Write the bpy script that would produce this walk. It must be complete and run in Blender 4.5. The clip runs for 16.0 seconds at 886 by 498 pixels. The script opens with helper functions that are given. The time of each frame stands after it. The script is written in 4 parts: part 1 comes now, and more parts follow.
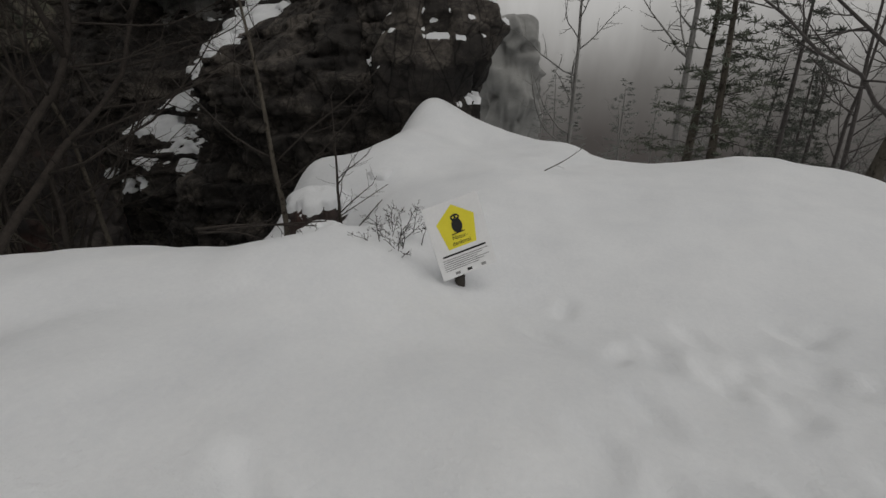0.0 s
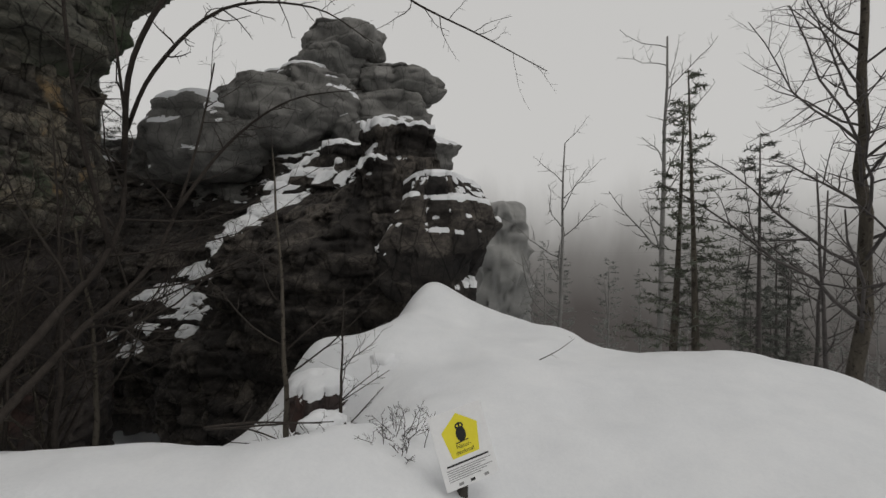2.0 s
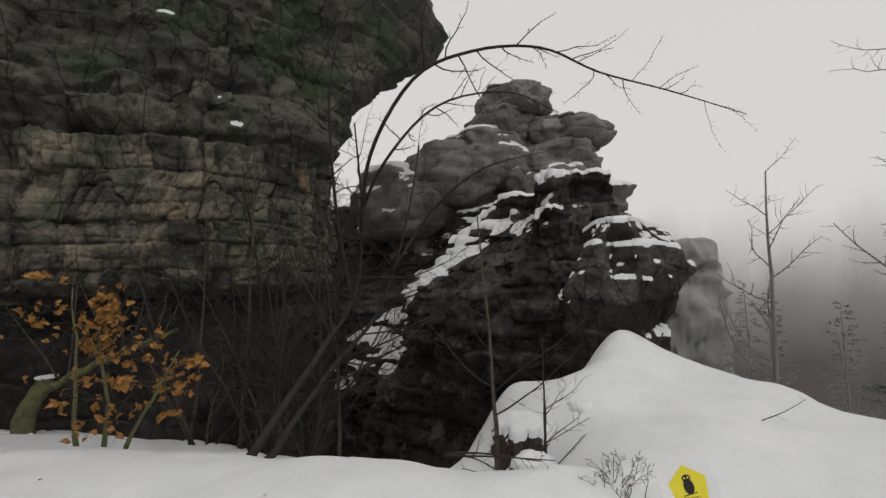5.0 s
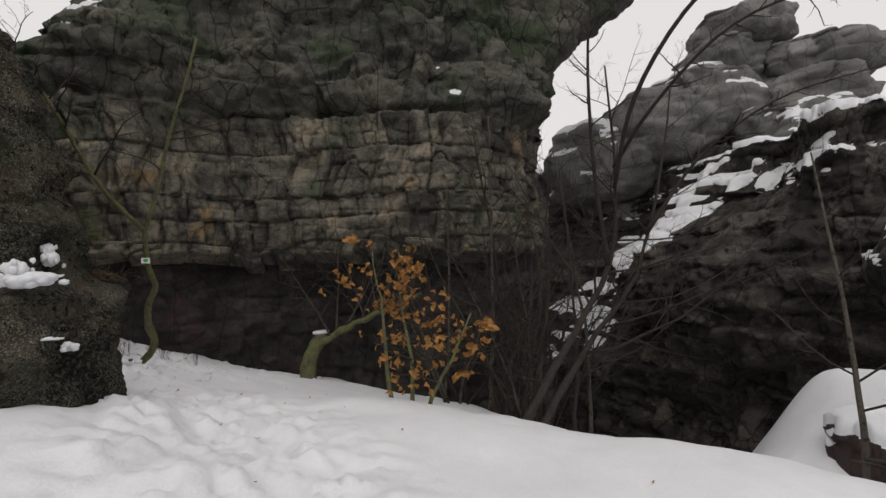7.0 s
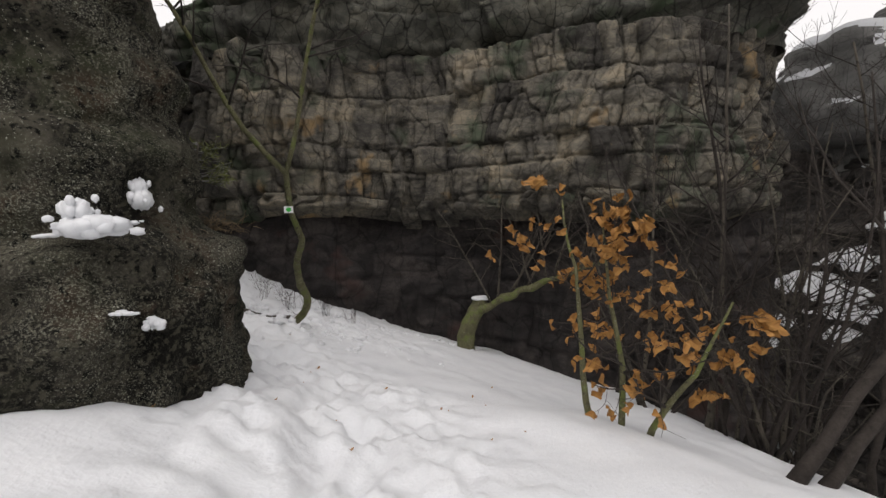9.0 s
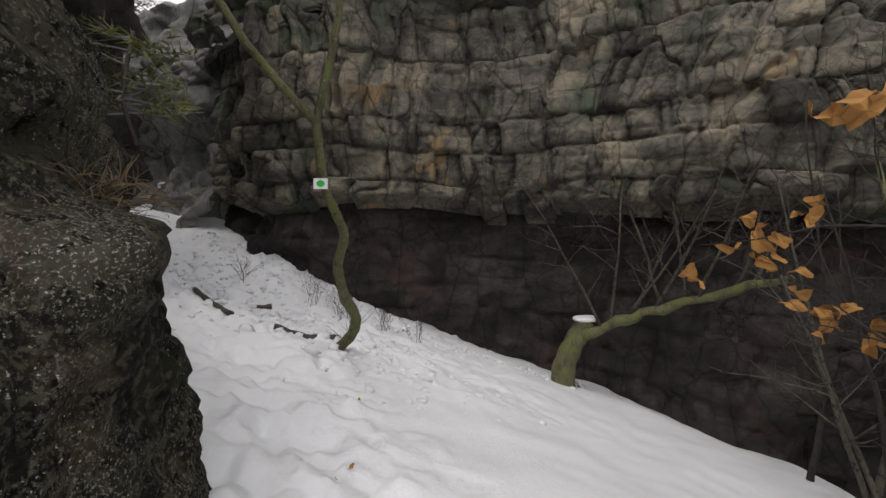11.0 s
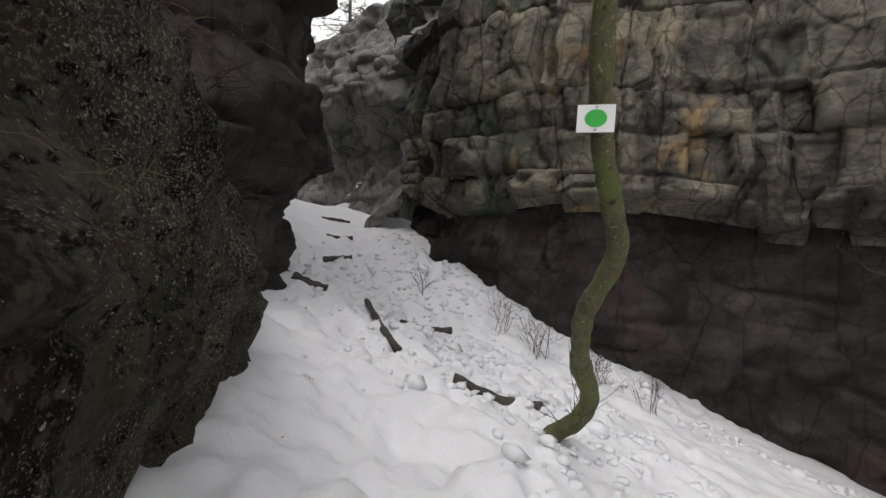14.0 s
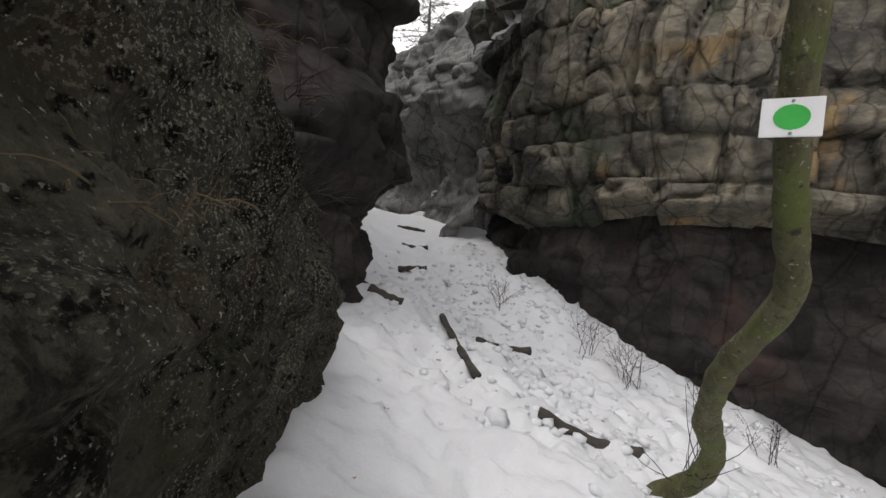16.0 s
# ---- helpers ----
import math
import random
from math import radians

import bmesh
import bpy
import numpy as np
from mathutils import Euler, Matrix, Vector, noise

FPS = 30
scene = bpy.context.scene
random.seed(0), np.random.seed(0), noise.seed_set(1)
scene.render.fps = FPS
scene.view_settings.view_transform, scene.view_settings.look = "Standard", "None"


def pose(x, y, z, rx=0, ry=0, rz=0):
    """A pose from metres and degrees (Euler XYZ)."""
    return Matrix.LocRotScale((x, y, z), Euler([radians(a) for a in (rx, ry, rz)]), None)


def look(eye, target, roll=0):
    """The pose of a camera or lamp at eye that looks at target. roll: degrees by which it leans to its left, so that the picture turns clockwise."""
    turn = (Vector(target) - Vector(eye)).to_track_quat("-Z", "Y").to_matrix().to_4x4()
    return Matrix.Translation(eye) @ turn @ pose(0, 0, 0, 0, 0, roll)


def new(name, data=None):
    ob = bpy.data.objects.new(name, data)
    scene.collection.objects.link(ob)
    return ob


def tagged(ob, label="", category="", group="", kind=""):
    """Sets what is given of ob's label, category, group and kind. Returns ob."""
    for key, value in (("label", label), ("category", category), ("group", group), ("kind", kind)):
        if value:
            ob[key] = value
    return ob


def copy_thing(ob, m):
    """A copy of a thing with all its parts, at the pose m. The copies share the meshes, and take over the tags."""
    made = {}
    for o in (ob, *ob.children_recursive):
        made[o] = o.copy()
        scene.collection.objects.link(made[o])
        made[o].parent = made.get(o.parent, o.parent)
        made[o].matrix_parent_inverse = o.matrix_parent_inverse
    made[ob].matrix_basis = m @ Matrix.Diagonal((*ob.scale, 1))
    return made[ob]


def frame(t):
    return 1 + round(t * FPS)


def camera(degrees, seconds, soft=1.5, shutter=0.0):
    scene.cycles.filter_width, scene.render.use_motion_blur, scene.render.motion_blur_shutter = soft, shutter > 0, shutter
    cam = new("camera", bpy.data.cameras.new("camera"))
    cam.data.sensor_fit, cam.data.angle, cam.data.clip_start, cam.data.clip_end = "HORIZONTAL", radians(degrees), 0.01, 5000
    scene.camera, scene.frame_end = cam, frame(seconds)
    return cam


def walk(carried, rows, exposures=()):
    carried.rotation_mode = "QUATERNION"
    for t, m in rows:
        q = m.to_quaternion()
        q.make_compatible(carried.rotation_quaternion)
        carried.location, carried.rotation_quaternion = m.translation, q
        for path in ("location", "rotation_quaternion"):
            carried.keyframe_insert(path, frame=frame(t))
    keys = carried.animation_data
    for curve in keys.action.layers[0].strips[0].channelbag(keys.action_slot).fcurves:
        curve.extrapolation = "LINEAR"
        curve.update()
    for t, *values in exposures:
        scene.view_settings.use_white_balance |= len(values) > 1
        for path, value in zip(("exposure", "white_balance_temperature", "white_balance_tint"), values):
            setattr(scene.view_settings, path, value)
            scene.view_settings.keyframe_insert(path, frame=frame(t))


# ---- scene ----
cam = camera(90.0, 16.0)
PATH = [
    (0, (1.527, -5.762, 1.087), (3.267, -5.107, 0.348), -1.5),
    (0.5, (1.534, -5.747, 1.211), (3.321, -5.097, 0.592), -1.2),
    (1, (1.456, -5.757, 1.343), (3.298, -5.105, 0.917), -0.7),
    (1.5, (1.336, -5.78, 1.465), (3.212, -5.129, 1.225), -0.5),
    (2, (1.21, -5.771, 1.545), (3.095, -5.103, 1.509), 0.1),
    (2.5, (1.155, -5.795, 1.582), (3.021, -5.091, 1.739), -0.3),
    (3, (1.118, -5.858, 1.611), (2.951, -5.114, 1.906), -1.1),
    (3.2, (1.073, -5.861, 1.616), (2.893, -5.097, 1.94), -1.0),
    (5.3, (0.208, -5.577, 1.701), (1.655, -4.201, 1.823), -1.1),
    (5.5, (0.057, -5.491, 1.694), (1.458, -4.067, 1.796), -0.9),
    (6, (-0.432, -5.197, 1.639), (0.849, -3.664, 1.716), -0.9),
    (6.5, (-0.702, -4.702, 1.613), (0.428, -3.053, 1.661), -2.3),
    (7, (-0.585, -3.976, 1.601), (0.397, -2.235, 1.653), -1.6),
    (7.5, (-0.475, -3.271, 1.581), (0.321, -1.436, 1.592), -2.1),
    (8, (-0.379, -2.732, 1.556), (0.231, -0.827, 1.539), -1.6),
    (8.5, (-0.302, -2.33, 1.543), (0.124, -0.377, 1.468), -1.1),
    (9, (-0.25, -1.963, 1.547), (0.091, 0.004, 1.428), -0.4),
    (9.2, (-0.255, -1.792, 1.545), (0.07, 0.177, 1.415), -0.0),
    (11.3, (-0.339, 0.692, 1.436), (-0.368, 2.688, 1.315), 1.0),
    (11.5, (-0.37, 0.888, 1.431), (-0.445, 2.884, 1.315), 1.1),
    (12, (-0.513, 1.277, 1.414), (-0.694, 3.266, 1.295), 1.5),
    (12.5, (-0.653, 1.595, 1.419), (-0.955, 3.571, 1.332), 1.7),
    (13, (-0.738, 1.95, 1.406), (-1.195, 3.896, 1.319), 2.6),
    (13.5, (-0.962, 2.236, 1.392), (-1.577, 4.137, 1.294), 3.4),
    (14, (-1.102, 2.417, 1.385), (-1.837, 4.274, 1.268), 3.5),
    (14.5, (-1.172, 2.59, 1.398), (-2.028, 4.391, 1.244), 3.6),
    (15, (-1.245, 2.662, 1.431), (-2.192, 4.42, 1.305), 3.9),
    (15.5, (-1.299, 2.663, 1.44), (-2.285, 4.4, 1.337), 4.0),
    (16, (-1.318, 2.648, 1.444), (-2.343, 4.363, 1.337), 4.2),
]
EXPOSURES = [(0.0, -0.45, 6700, 9), (1.5, -0.3, 6700, 9), (3.2, -0.02, 6700, 9), (5.3, 0.05, 6700, 10), (6.5, 0.12, 6700, 12), (7.5, 0.4, 6700, 13), (9.2, 0.62, 6700, 13), (12.5, 0.9, 6600, 12), (16.0, 1.1, 6600, 12)]
walk(cam, [(t, look(eye, target, roll)) for t, eye, target, roll in PATH], EXPOSURES)

# ---- world and light: overcast sky in fog ----
world = bpy.data.worlds.new("overcast")
scene.world = world
world.use_nodes = True
wn, wl = world.node_tree.nodes, world.node_tree.links
wn.clear()
sky = wn.new("ShaderNodeTexSky")
sky.sky_type = "NISHITA"
sky.sun_disc = False
sky.sun_elevation, sky.sun_rotation = radians(48), radians(200)
sky.dust_density, sky.air_density = 6.0, 1.0
grey = wn.new("ShaderNodeHueSaturation")
grey.inputs["Saturation"].default_value = 0.12
cloud = wn.new("ShaderNodeMix")
cloud.data_type = "RGBA"
cloud.inputs["Factor"].default_value = 0.85
cloud.inputs["B"].default_value = (7.0, 7.0, 7.05, 1)
back = wn.new("ShaderNodeBackground")
back.inputs["Strength"].default_value = 0.1
wout = wn.new("ShaderNodeOutputWorld")
wl.new(sky.outputs["Color"], grey.inputs["Color"])
wl.new(grey.outputs["Color"], cloud.inputs["A"])
wl.new(cloud.outputs["Result"], back.inputs["Color"])
wl.new(back.outputs["Background"], wout.inputs["Surface"])
sun = new("sun", bpy.data.lights.new("sun", "SUN"))
sun.data.energy, sun.data.angle, sun.data.color = 0.5, radians(30), (1.0, 0.97, 0.93)
sun.matrix_world = look((0, 0, 30), (7, 9, 0))


# ---- number noise ----
def lattice(i, j, k, seed):
    h = (i.astype(np.int64) * 374761393 + j.astype(np.int64) * 668265263 + k.astype(np.int64) * 2147483647 + seed * 974634777) & 0xFFFFFFFF
    h = ((h ^ (h >> 13)) * 1274126177) & 0xFFFFFFFF
    h = ((h ^ (h >> 16)) * 2246822519) & 0xFFFFFFFF
    return ((h ^ (h >> 15)) & 0xFFFFFF) / float(0xFFFFFF)


def vnoise(x, y, z, seed=0):
    x, y, z = np.broadcast_arrays(np.asarray(x, float), np.asarray(y, float), np.asarray(z, float))
    i, j, k = np.floor(x), np.floor(y), np.floor(z)
    u, v, w = x - i, y - j, z - k
    u, v, w = (a * a * a * (a * (a * 6 - 15) + 10) for a in (u, v, w))
    out = 0
    for a in (0, 1):
        for b in (0, 1):
            for c in (0, 1):
                out = out + lattice(i + a, j + b, k + c, seed) * (u if a else 1 - u) * (v if b else 1 - v) * (w if c else 1 - w)
    return out * 2 - 1


def fbm(x, y, z, octaves=4, seed=0):
    total, amp = 0, 1.0
    for o in range(octaves):
        total = total + amp * vnoise(np.asarray(x) * 2 ** o, np.asarray(y) * 2 ** o, np.asarray(z) * 2 ** o, seed + o)
        amp *= 0.5
    return total


def smooth(a, b, x):
    t = np.clip((x - a) / (b - a), 0, 1)
    return t * t * (3 - 2 * t)


# ---- materials ----
def material(name, stops, scale, rough=0.9, bump=0.4, fine=8.0, stretch=(1, 1, 1), attr="", spots=None, spec=0.25, cracked=0.0):
    """A surface coloured by coarse and fine noise through a ramp; spots: colour, scale, threshold of blotches."""
    m = bpy.data.materials.new(name)
    m.use_nodes = True
    n, l = m.node_tree.nodes, m.node_tree.links
    bsdf = n["Principled BSDF"]
    co = n.new("ShaderNodeTexCoord")
    mp = n.new("ShaderNodeMapping")
    mp.inputs["Scale"].default_value = stretch
    l.new(co.outputs["Object"], mp.inputs["Vector"])
    a = n.new("ShaderNodeTexNoise")
    a.inputs["Scale"].default_value, a.inputs["Detail"].default_value, a.inputs["Roughness"].default_value = scale, 6, 0.65
    b = n.new("ShaderNodeTexNoise")
    b.inputs["Scale"].default_value, b.inputs["Detail"].default_value, b.inputs["Roughness"].default_value = scale * fine, 5, 0.7
    for q in (a, b):
        l.new(mp.outputs["Vector"], q.inputs["Vector"])
    mix = n.new("ShaderNodeMath")
    mix.operation = "MULTIPLY_ADD"
    mix.inputs[1].default_value = 0.35
    half = n.new("ShaderNodeMath")
    half.operation = "MULTIPLY"
    half.inputs[1].default_value = 0.65
    l.new(b.outputs["Fac"], mix.inputs[0])
    l.new(a.outputs["Fac"], half.inputs[0])
    l.new(half.outputs[0], mix.inputs[2])
    value = mix.outputs[0]
    if attr:
        at = n.new("ShaderNodeAttribute")
        at.attribute_name = attr
        add = n.new("ShaderNodeMath")
        add.operation = "MULTIPLY_ADD"
        add.inputs[1].default_value = 0.28
        l.new(at.outputs["Fac"], add.inputs[0])
        sub = n.new("ShaderNodeMath")
        sub.operation = "SUBTRACT"
        sub.inputs[1].default_value = 0.14
        l.new(value, sub.inputs[0])
        l.new(sub.outputs[0], add.inputs[2])
        value = add.outputs[0]
    ramp = n.new("ShaderNodeValToRGB")
    el = ramp.color_ramp.elements
    while len(el) < len(stops):
        el.new(0.5)
    for e, (p, c) in zip(el, stops):
        e.position, e.color = p, (*c, 1)
    l.new(value, ramp.inputs["Fac"])
    colour = ramp.outputs["Color"]
    for sc, lo, hi, tint, *mask in spots or ():
        v = n.new("ShaderNodeTexNoise")
        v.inputs["Scale"].default_value, v.inputs["Detail"].default_value, v.inputs["Roughness"].default_value = sc, 4, 0.6
        l.new(co.outputs["Object"], v.inputs["Vector"])
        r = n.new("ShaderNodeMapRange")
        r.inputs["From Min"].default_value, r.inputs["From Max"].default_value = lo, hi
        l.new(v.outputs["Fac"], r.inputs["Value"])
        mx = n.new("ShaderNodeMix")
        mx.data_type = "RGBA"
        amount = r.outputs["Result"]
        if mask:
            k = n.new("ShaderNodeTexNoise")
            k.inputs["Scale"].default_value, k.inputs["Detail"].default_value = mask[0], 4
            l.new(co.outputs["Object"], k.inputs["Vector"])
            kr = n.new("ShaderNodeMapRange")
            kr.inputs["From Min"].default_value, kr.inputs["From Max"].default_value = 0.45, 0.6
            l.new(k.outputs["Fac"], kr.inputs["Value"])
            km = n.new("ShaderNodeMath")
            km.operation = "MULTIPLY"
            l.new(kr.outputs["Result"], km.inputs[0])
            l.new(amount, km.inputs[1])
            amount = km.outputs[0]
        l.new(amount, mx.inputs["Factor"])
        l.new(colour, mx.inputs["A"])
        mx.inputs["B"].default_value = (*tint, 1)
        colour = mx.outputs["Result"]
    height = value
    if cracked:
        warp = n.new("ShaderNodeTexNoise")
        warp.inputs["Scale"].default_value, warp.inputs["Detail"].default_value = 1.7, 4
        l.new(co.outputs["Object"], warp.inputs["Vector"])
        push = n.new("ShaderNodeVectorMath")
        push.operation = "MULTIPLY_ADD"
        push.inputs[1].default_value = (0.07, 0.07, 0.05)
        l.new(warp.outputs["Color"], push.inputs[0])
        l.new(co.outputs["Object"], push.inputs[2])
        for sc, stretch_, wide in ((1.3, (1, 1, 0.45), 0.03), (3.4, (1, 1, 0.55), 0.04), (11, (0.8, 0.8, 1.3), 0.05)):
            vm = n.new("ShaderNodeMapping")
            vm.inputs["Scale"].default_value = stretch_
            l.new(push.outputs[0], vm.inputs["Vector"])
            vo = n.new("ShaderNodeTexVoronoi")
            vo.feature = "DISTANCE_TO_EDGE"
            vo.inputs["Scale"].default_value = sc
            l.new(vm.outputs["Vector"], vo.inputs["Vector"])
            vr = n.new("ShaderNodeMapRange")
            vr.inputs["From Max"].default_value = wide
            vr.inputs["To Min"].default_value = 1 - cracked * (1.0 if sc < 2 else 0.75 if sc < 5 else 0.22)
            l.new(vo.outputs["Distance"], vr.inputs["Value"])
            dark = n.new("ShaderNodeMix")
            dark.data_type, dark.blend_type = "RGBA", "MULTIPLY"
            dark.inputs["Factor"].default_value = 1.0
            l.new(colour, dark.inputs["A"])
            l.new(vr.outputs["Result"], dark.inputs["B"])
            colour = dark.outputs["Result"]
            hm = n.new("ShaderNodeMath")
            hm.operation = "MULTIPLY_ADD"
            hm.inputs[1].default_value = 1.2 / sc ** 0.5
            l.new(vr.outputs["Result"], hm.inputs[0])
            l.new(height, hm.inputs[2])
            height = hm.outputs[0]
    l.new(colour, bsdf.inputs["Base Color"])
    bsdf.inputs["Roughness"].default_value = rough
    bsdf.inputs["Specular IOR Level"].default_value = spec
    if bump:
        bp = n.new("ShaderNodeBump")
        bp.inputs["Strength"].default_value, bp.inputs["Distance"].default_value = bump, 0.03
        l.new(height, bp.inputs["Height"])
        l.new(bp.outputs["Normal"], bsdf.inputs["Normal"])
    return m


SNOW = material("snow", [(0.3, (0.64, 0.655, 0.68)), (0.7, (0.75, 0.76, 0.775))], 1.5, 0.75, 0.8, 18, spec=0.3)
ROCK = material("jointed_sandstone", [(0.25, (0.02, 0.018, 0.016)), (0.42, (0.056, 0.052, 0.045)), (0.56, (0.132, 0.12, 0.096)), (0.76, (0.29, 0.243, 0.172))], 1.1, 0.92, 1.0, 9, (1, 1, 1.8), "block",
                [(0.55, 0.56, 0.68, (0.055, 0.07, 0.045)), (0.8, 0.63, 0.72, (0.24, 0.165, 0.085))], cracked=0.5)
# dark tone carries the shade of the undercut cliff foot in its colour
SHADEROCK = material("shade_dark_sandstone", [(0.25, (0.011, 0.010, 0.010)), (0.5, (0.030, 0.026, 0.025)), (0.75, (0.082, 0.07, 0.063))], 1.4, 0.8, 0.6, 7, (1, 1, 1.6), "block",
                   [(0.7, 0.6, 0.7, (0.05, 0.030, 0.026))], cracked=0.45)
MOSSROCK = material("mossy_sandstone", [(0.25, (0.028, 0.028, 0.025)), (0.5, (0.075, 0.074, 0.062)), (0.78, (0.17, 0.16, 0.125))], 0.9, 0.92, 0.6, 8, (1, 1, 1.7), "block",
                    [(0.6, 0.5, 0.62, (0.045, 0.06, 0.035))], cracked=0.7)
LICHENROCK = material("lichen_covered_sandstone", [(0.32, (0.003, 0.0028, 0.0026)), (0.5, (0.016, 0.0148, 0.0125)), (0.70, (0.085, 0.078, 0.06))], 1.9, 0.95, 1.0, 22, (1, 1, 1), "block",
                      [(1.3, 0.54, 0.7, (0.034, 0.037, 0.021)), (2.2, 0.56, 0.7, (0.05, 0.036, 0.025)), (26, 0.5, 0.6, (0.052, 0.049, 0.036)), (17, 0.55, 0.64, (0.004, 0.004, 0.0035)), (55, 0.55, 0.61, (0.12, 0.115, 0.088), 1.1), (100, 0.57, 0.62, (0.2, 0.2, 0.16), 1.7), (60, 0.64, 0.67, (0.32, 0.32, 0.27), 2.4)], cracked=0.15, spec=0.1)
# far rock: base colours lightened to imitate the haze of distance
PALEROCK = material("pale_mist_tinted_sandstone", [(0.25, (0.09, 0.09, 0.087)), (0.5, (0.155, 0.153, 0.147)), (0.8, (0.25, 0.245, 0.235))], 0.7, 0.95, 0.5, 6, (1, 1, 2), "block", cracked=0.5)
FARROCK = material("far_mist_tinted_sandstone", [(0.25, (0.22, 0.22, 0.215)), (0.8, (0.33, 0.33, 0.32))], 0.5, 0.95, 0.4, 6, (1, 1, 2), "block")
BARK = material("grey_brown_bark", [(0.3, (0.03, 0.026, 0.021)), (0.7, (0.12, 0.105, 0.085))], 6, 0.95, 0.8, 5, (1, 1, 0.3), spots=[(14, 0.55, 0.65, (0.02, 0.017, 0.013))])
GREENBARK = material("algae_green_bark", [(0.3, (0.05, 0.046, 0.03)), (0.55, (0.13, 0.125, 0.065)), (0.75, (0.22, 0.20, 0.13))], 9, 0.95, 1.4, 6, (1, 1, 0.4), spots=[(5, 0.5, 0.62, (0.12, 0.14, 0.045)), (26, 0.6, 0.68, (0.05, 0.042, 0.03)), (60, 0.62, 0.68, (0.27, 0.27, 0.21))])
TWIG = material("dark_twig_bark", [(0.3, (0.018, 0.015, 0.013)), (0.7, (0.055, 0.046, 0.04))], 9, 0.95, 0.3, 4)
# crest grey is raised in the base colour, standing in for haze
CRESTROCK = material("mist_tinted_sandstone", [(0.25, (0.10, 0.10, 0.096)), (0.5, (0.165, 0.162, 0.154)), (0.8, (0.25, 0.245, 0.235))], 0.7, 0.95, 0.5, 6, (1, 1, 2), "block", cracked=0.4)
DARKROCK = material("dark_jointed_rock", [(0.25, (0.013, 0.012, 0.012)), (0.5, (0.034, 0.030, 0.027)), (0.62, (0.08, 0.07, 0.061)), (0.8, (0.15, 0.132, 0.112))], 0.9, 0.85, 0.7, 8, (1, 1, 1.5), "block", cracked=0.65)
# twigs and needles greyed and paled in base colour to imitate mist
MIDTWIG = material("mist_tinted_twig", [(0.3, (0.055, 0.05, 0.048)), (0.7, (0.11, 0.10, 0.096))], 6, 0.95, 0.0, 4)
MIDNEEDLE = material("mist_tinted_needles", [(0.3, (0.06, 0.066, 0.056)), (0.7, (0.12, 0.128, 0.112))], 3, 0.9, 0.0, 6)
PALETWIG = material("pale_mist_tinted_twig", [(0.3, (0.14, 0.135, 0.13)), (0.7, (0.25, 0.245, 0.235))], 6, 0.95, 0.0, 4)
NEEDLE = material("mist_tinted_pine_needles", [(0.3, (0.06, 0.068, 0.05)), (0.7, (0.14, 0.152, 0.12))], 3, 0.9, 0.0, 6)
PALENEEDLE = material("pale_mist_tinted_needles", [(0.3, (0.16, 0.17, 0.16)), (0.7, (0.26, 0.27, 0.255))], 3, 0.9, 0.0, 6)
LEAF = material("withered_oak_leaf", [(0.3, (0.17, 0.075, 0.022)), (0.55, (0.32, 0.16, 0.045)), (0.75, (0.48, 0.29, 0.10))], 5, 0.75, 0.2, 6)
GRASS = material("withered_heather", [(0.3, (0.07, 0.05, 0.03)), (0.7, (0.20, 0.15, 0.09))], 6, 0.95, 0.0, 5)
GREENMOSS = material("green_moss", [(0.3, (0.05, 0.06, 0.02)), (0.7, (0.16, 0.17, 0.06))], 9, 0.95, 0.5, 5)
PLANK = material("wet_dark_log", [(0.3, (0.025, 0.022, 0.02)), (0.7, (0.09, 0.08, 0.068))], 8, 0.8, 0.6, 5, (0.3, 1, 1))
WHITE = material("white_sign_enamel", [(0.3, (0.70, 0.70, 0.71)), (0.7, (0.80, 0.80, 0.80))], 4, 0.45, 0.0, 8, spec=0.5)
YELLOW = material("yellow_print", [(0.3, (0.72, 0.62, 0.03)), (0.7, (0.80, 0.70, 0.05))], 6, 0.5, 0.0, 8, spec=0.4)
BLACK = material("black_print", [(0.3, (0.015, 0.015, 0.015)), (0.7, (0.03, 0.03, 0.03))], 8, 0.6, 0.0, 4)
GREYPRINT = material("grey_print", [(0.3, (0.22, 0.22, 0.22)), (0.7, (0.30, 0.30, 0.30))], 8, 0.6, 0.0, 4)
GREEN = material("green_paint", [(0.3, (0.02, 0.36, 0.045)), (0.7, (0.03, 0.45, 0.06))], 9, 0.5, 0.0, 8, spec=0.4)
STEEL = material("dull_steel", [(0.3, (0.25, 0.25, 0.26)), (0.7, (0.4, 0.4, 0.41))], 20, 0.45, 0.0, 4)


# ---- mesh helpers ----
def mesh_object(name, verts, faces, mat, parent=None, label="", shade=True):
    me = bpy.data.meshes.new(name)
    me.from_pydata([tuple(v) for v in verts], [], faces)
    me.materials.append(mat)
    if shade:
        me.polygons.foreach_set("use_smooth", [True] * len(me.polygons))
    me.update()
    ob = new(name, me)
    if parent:
        ob.parent = parent
    if label:
        ob["label"] = label
    return ob


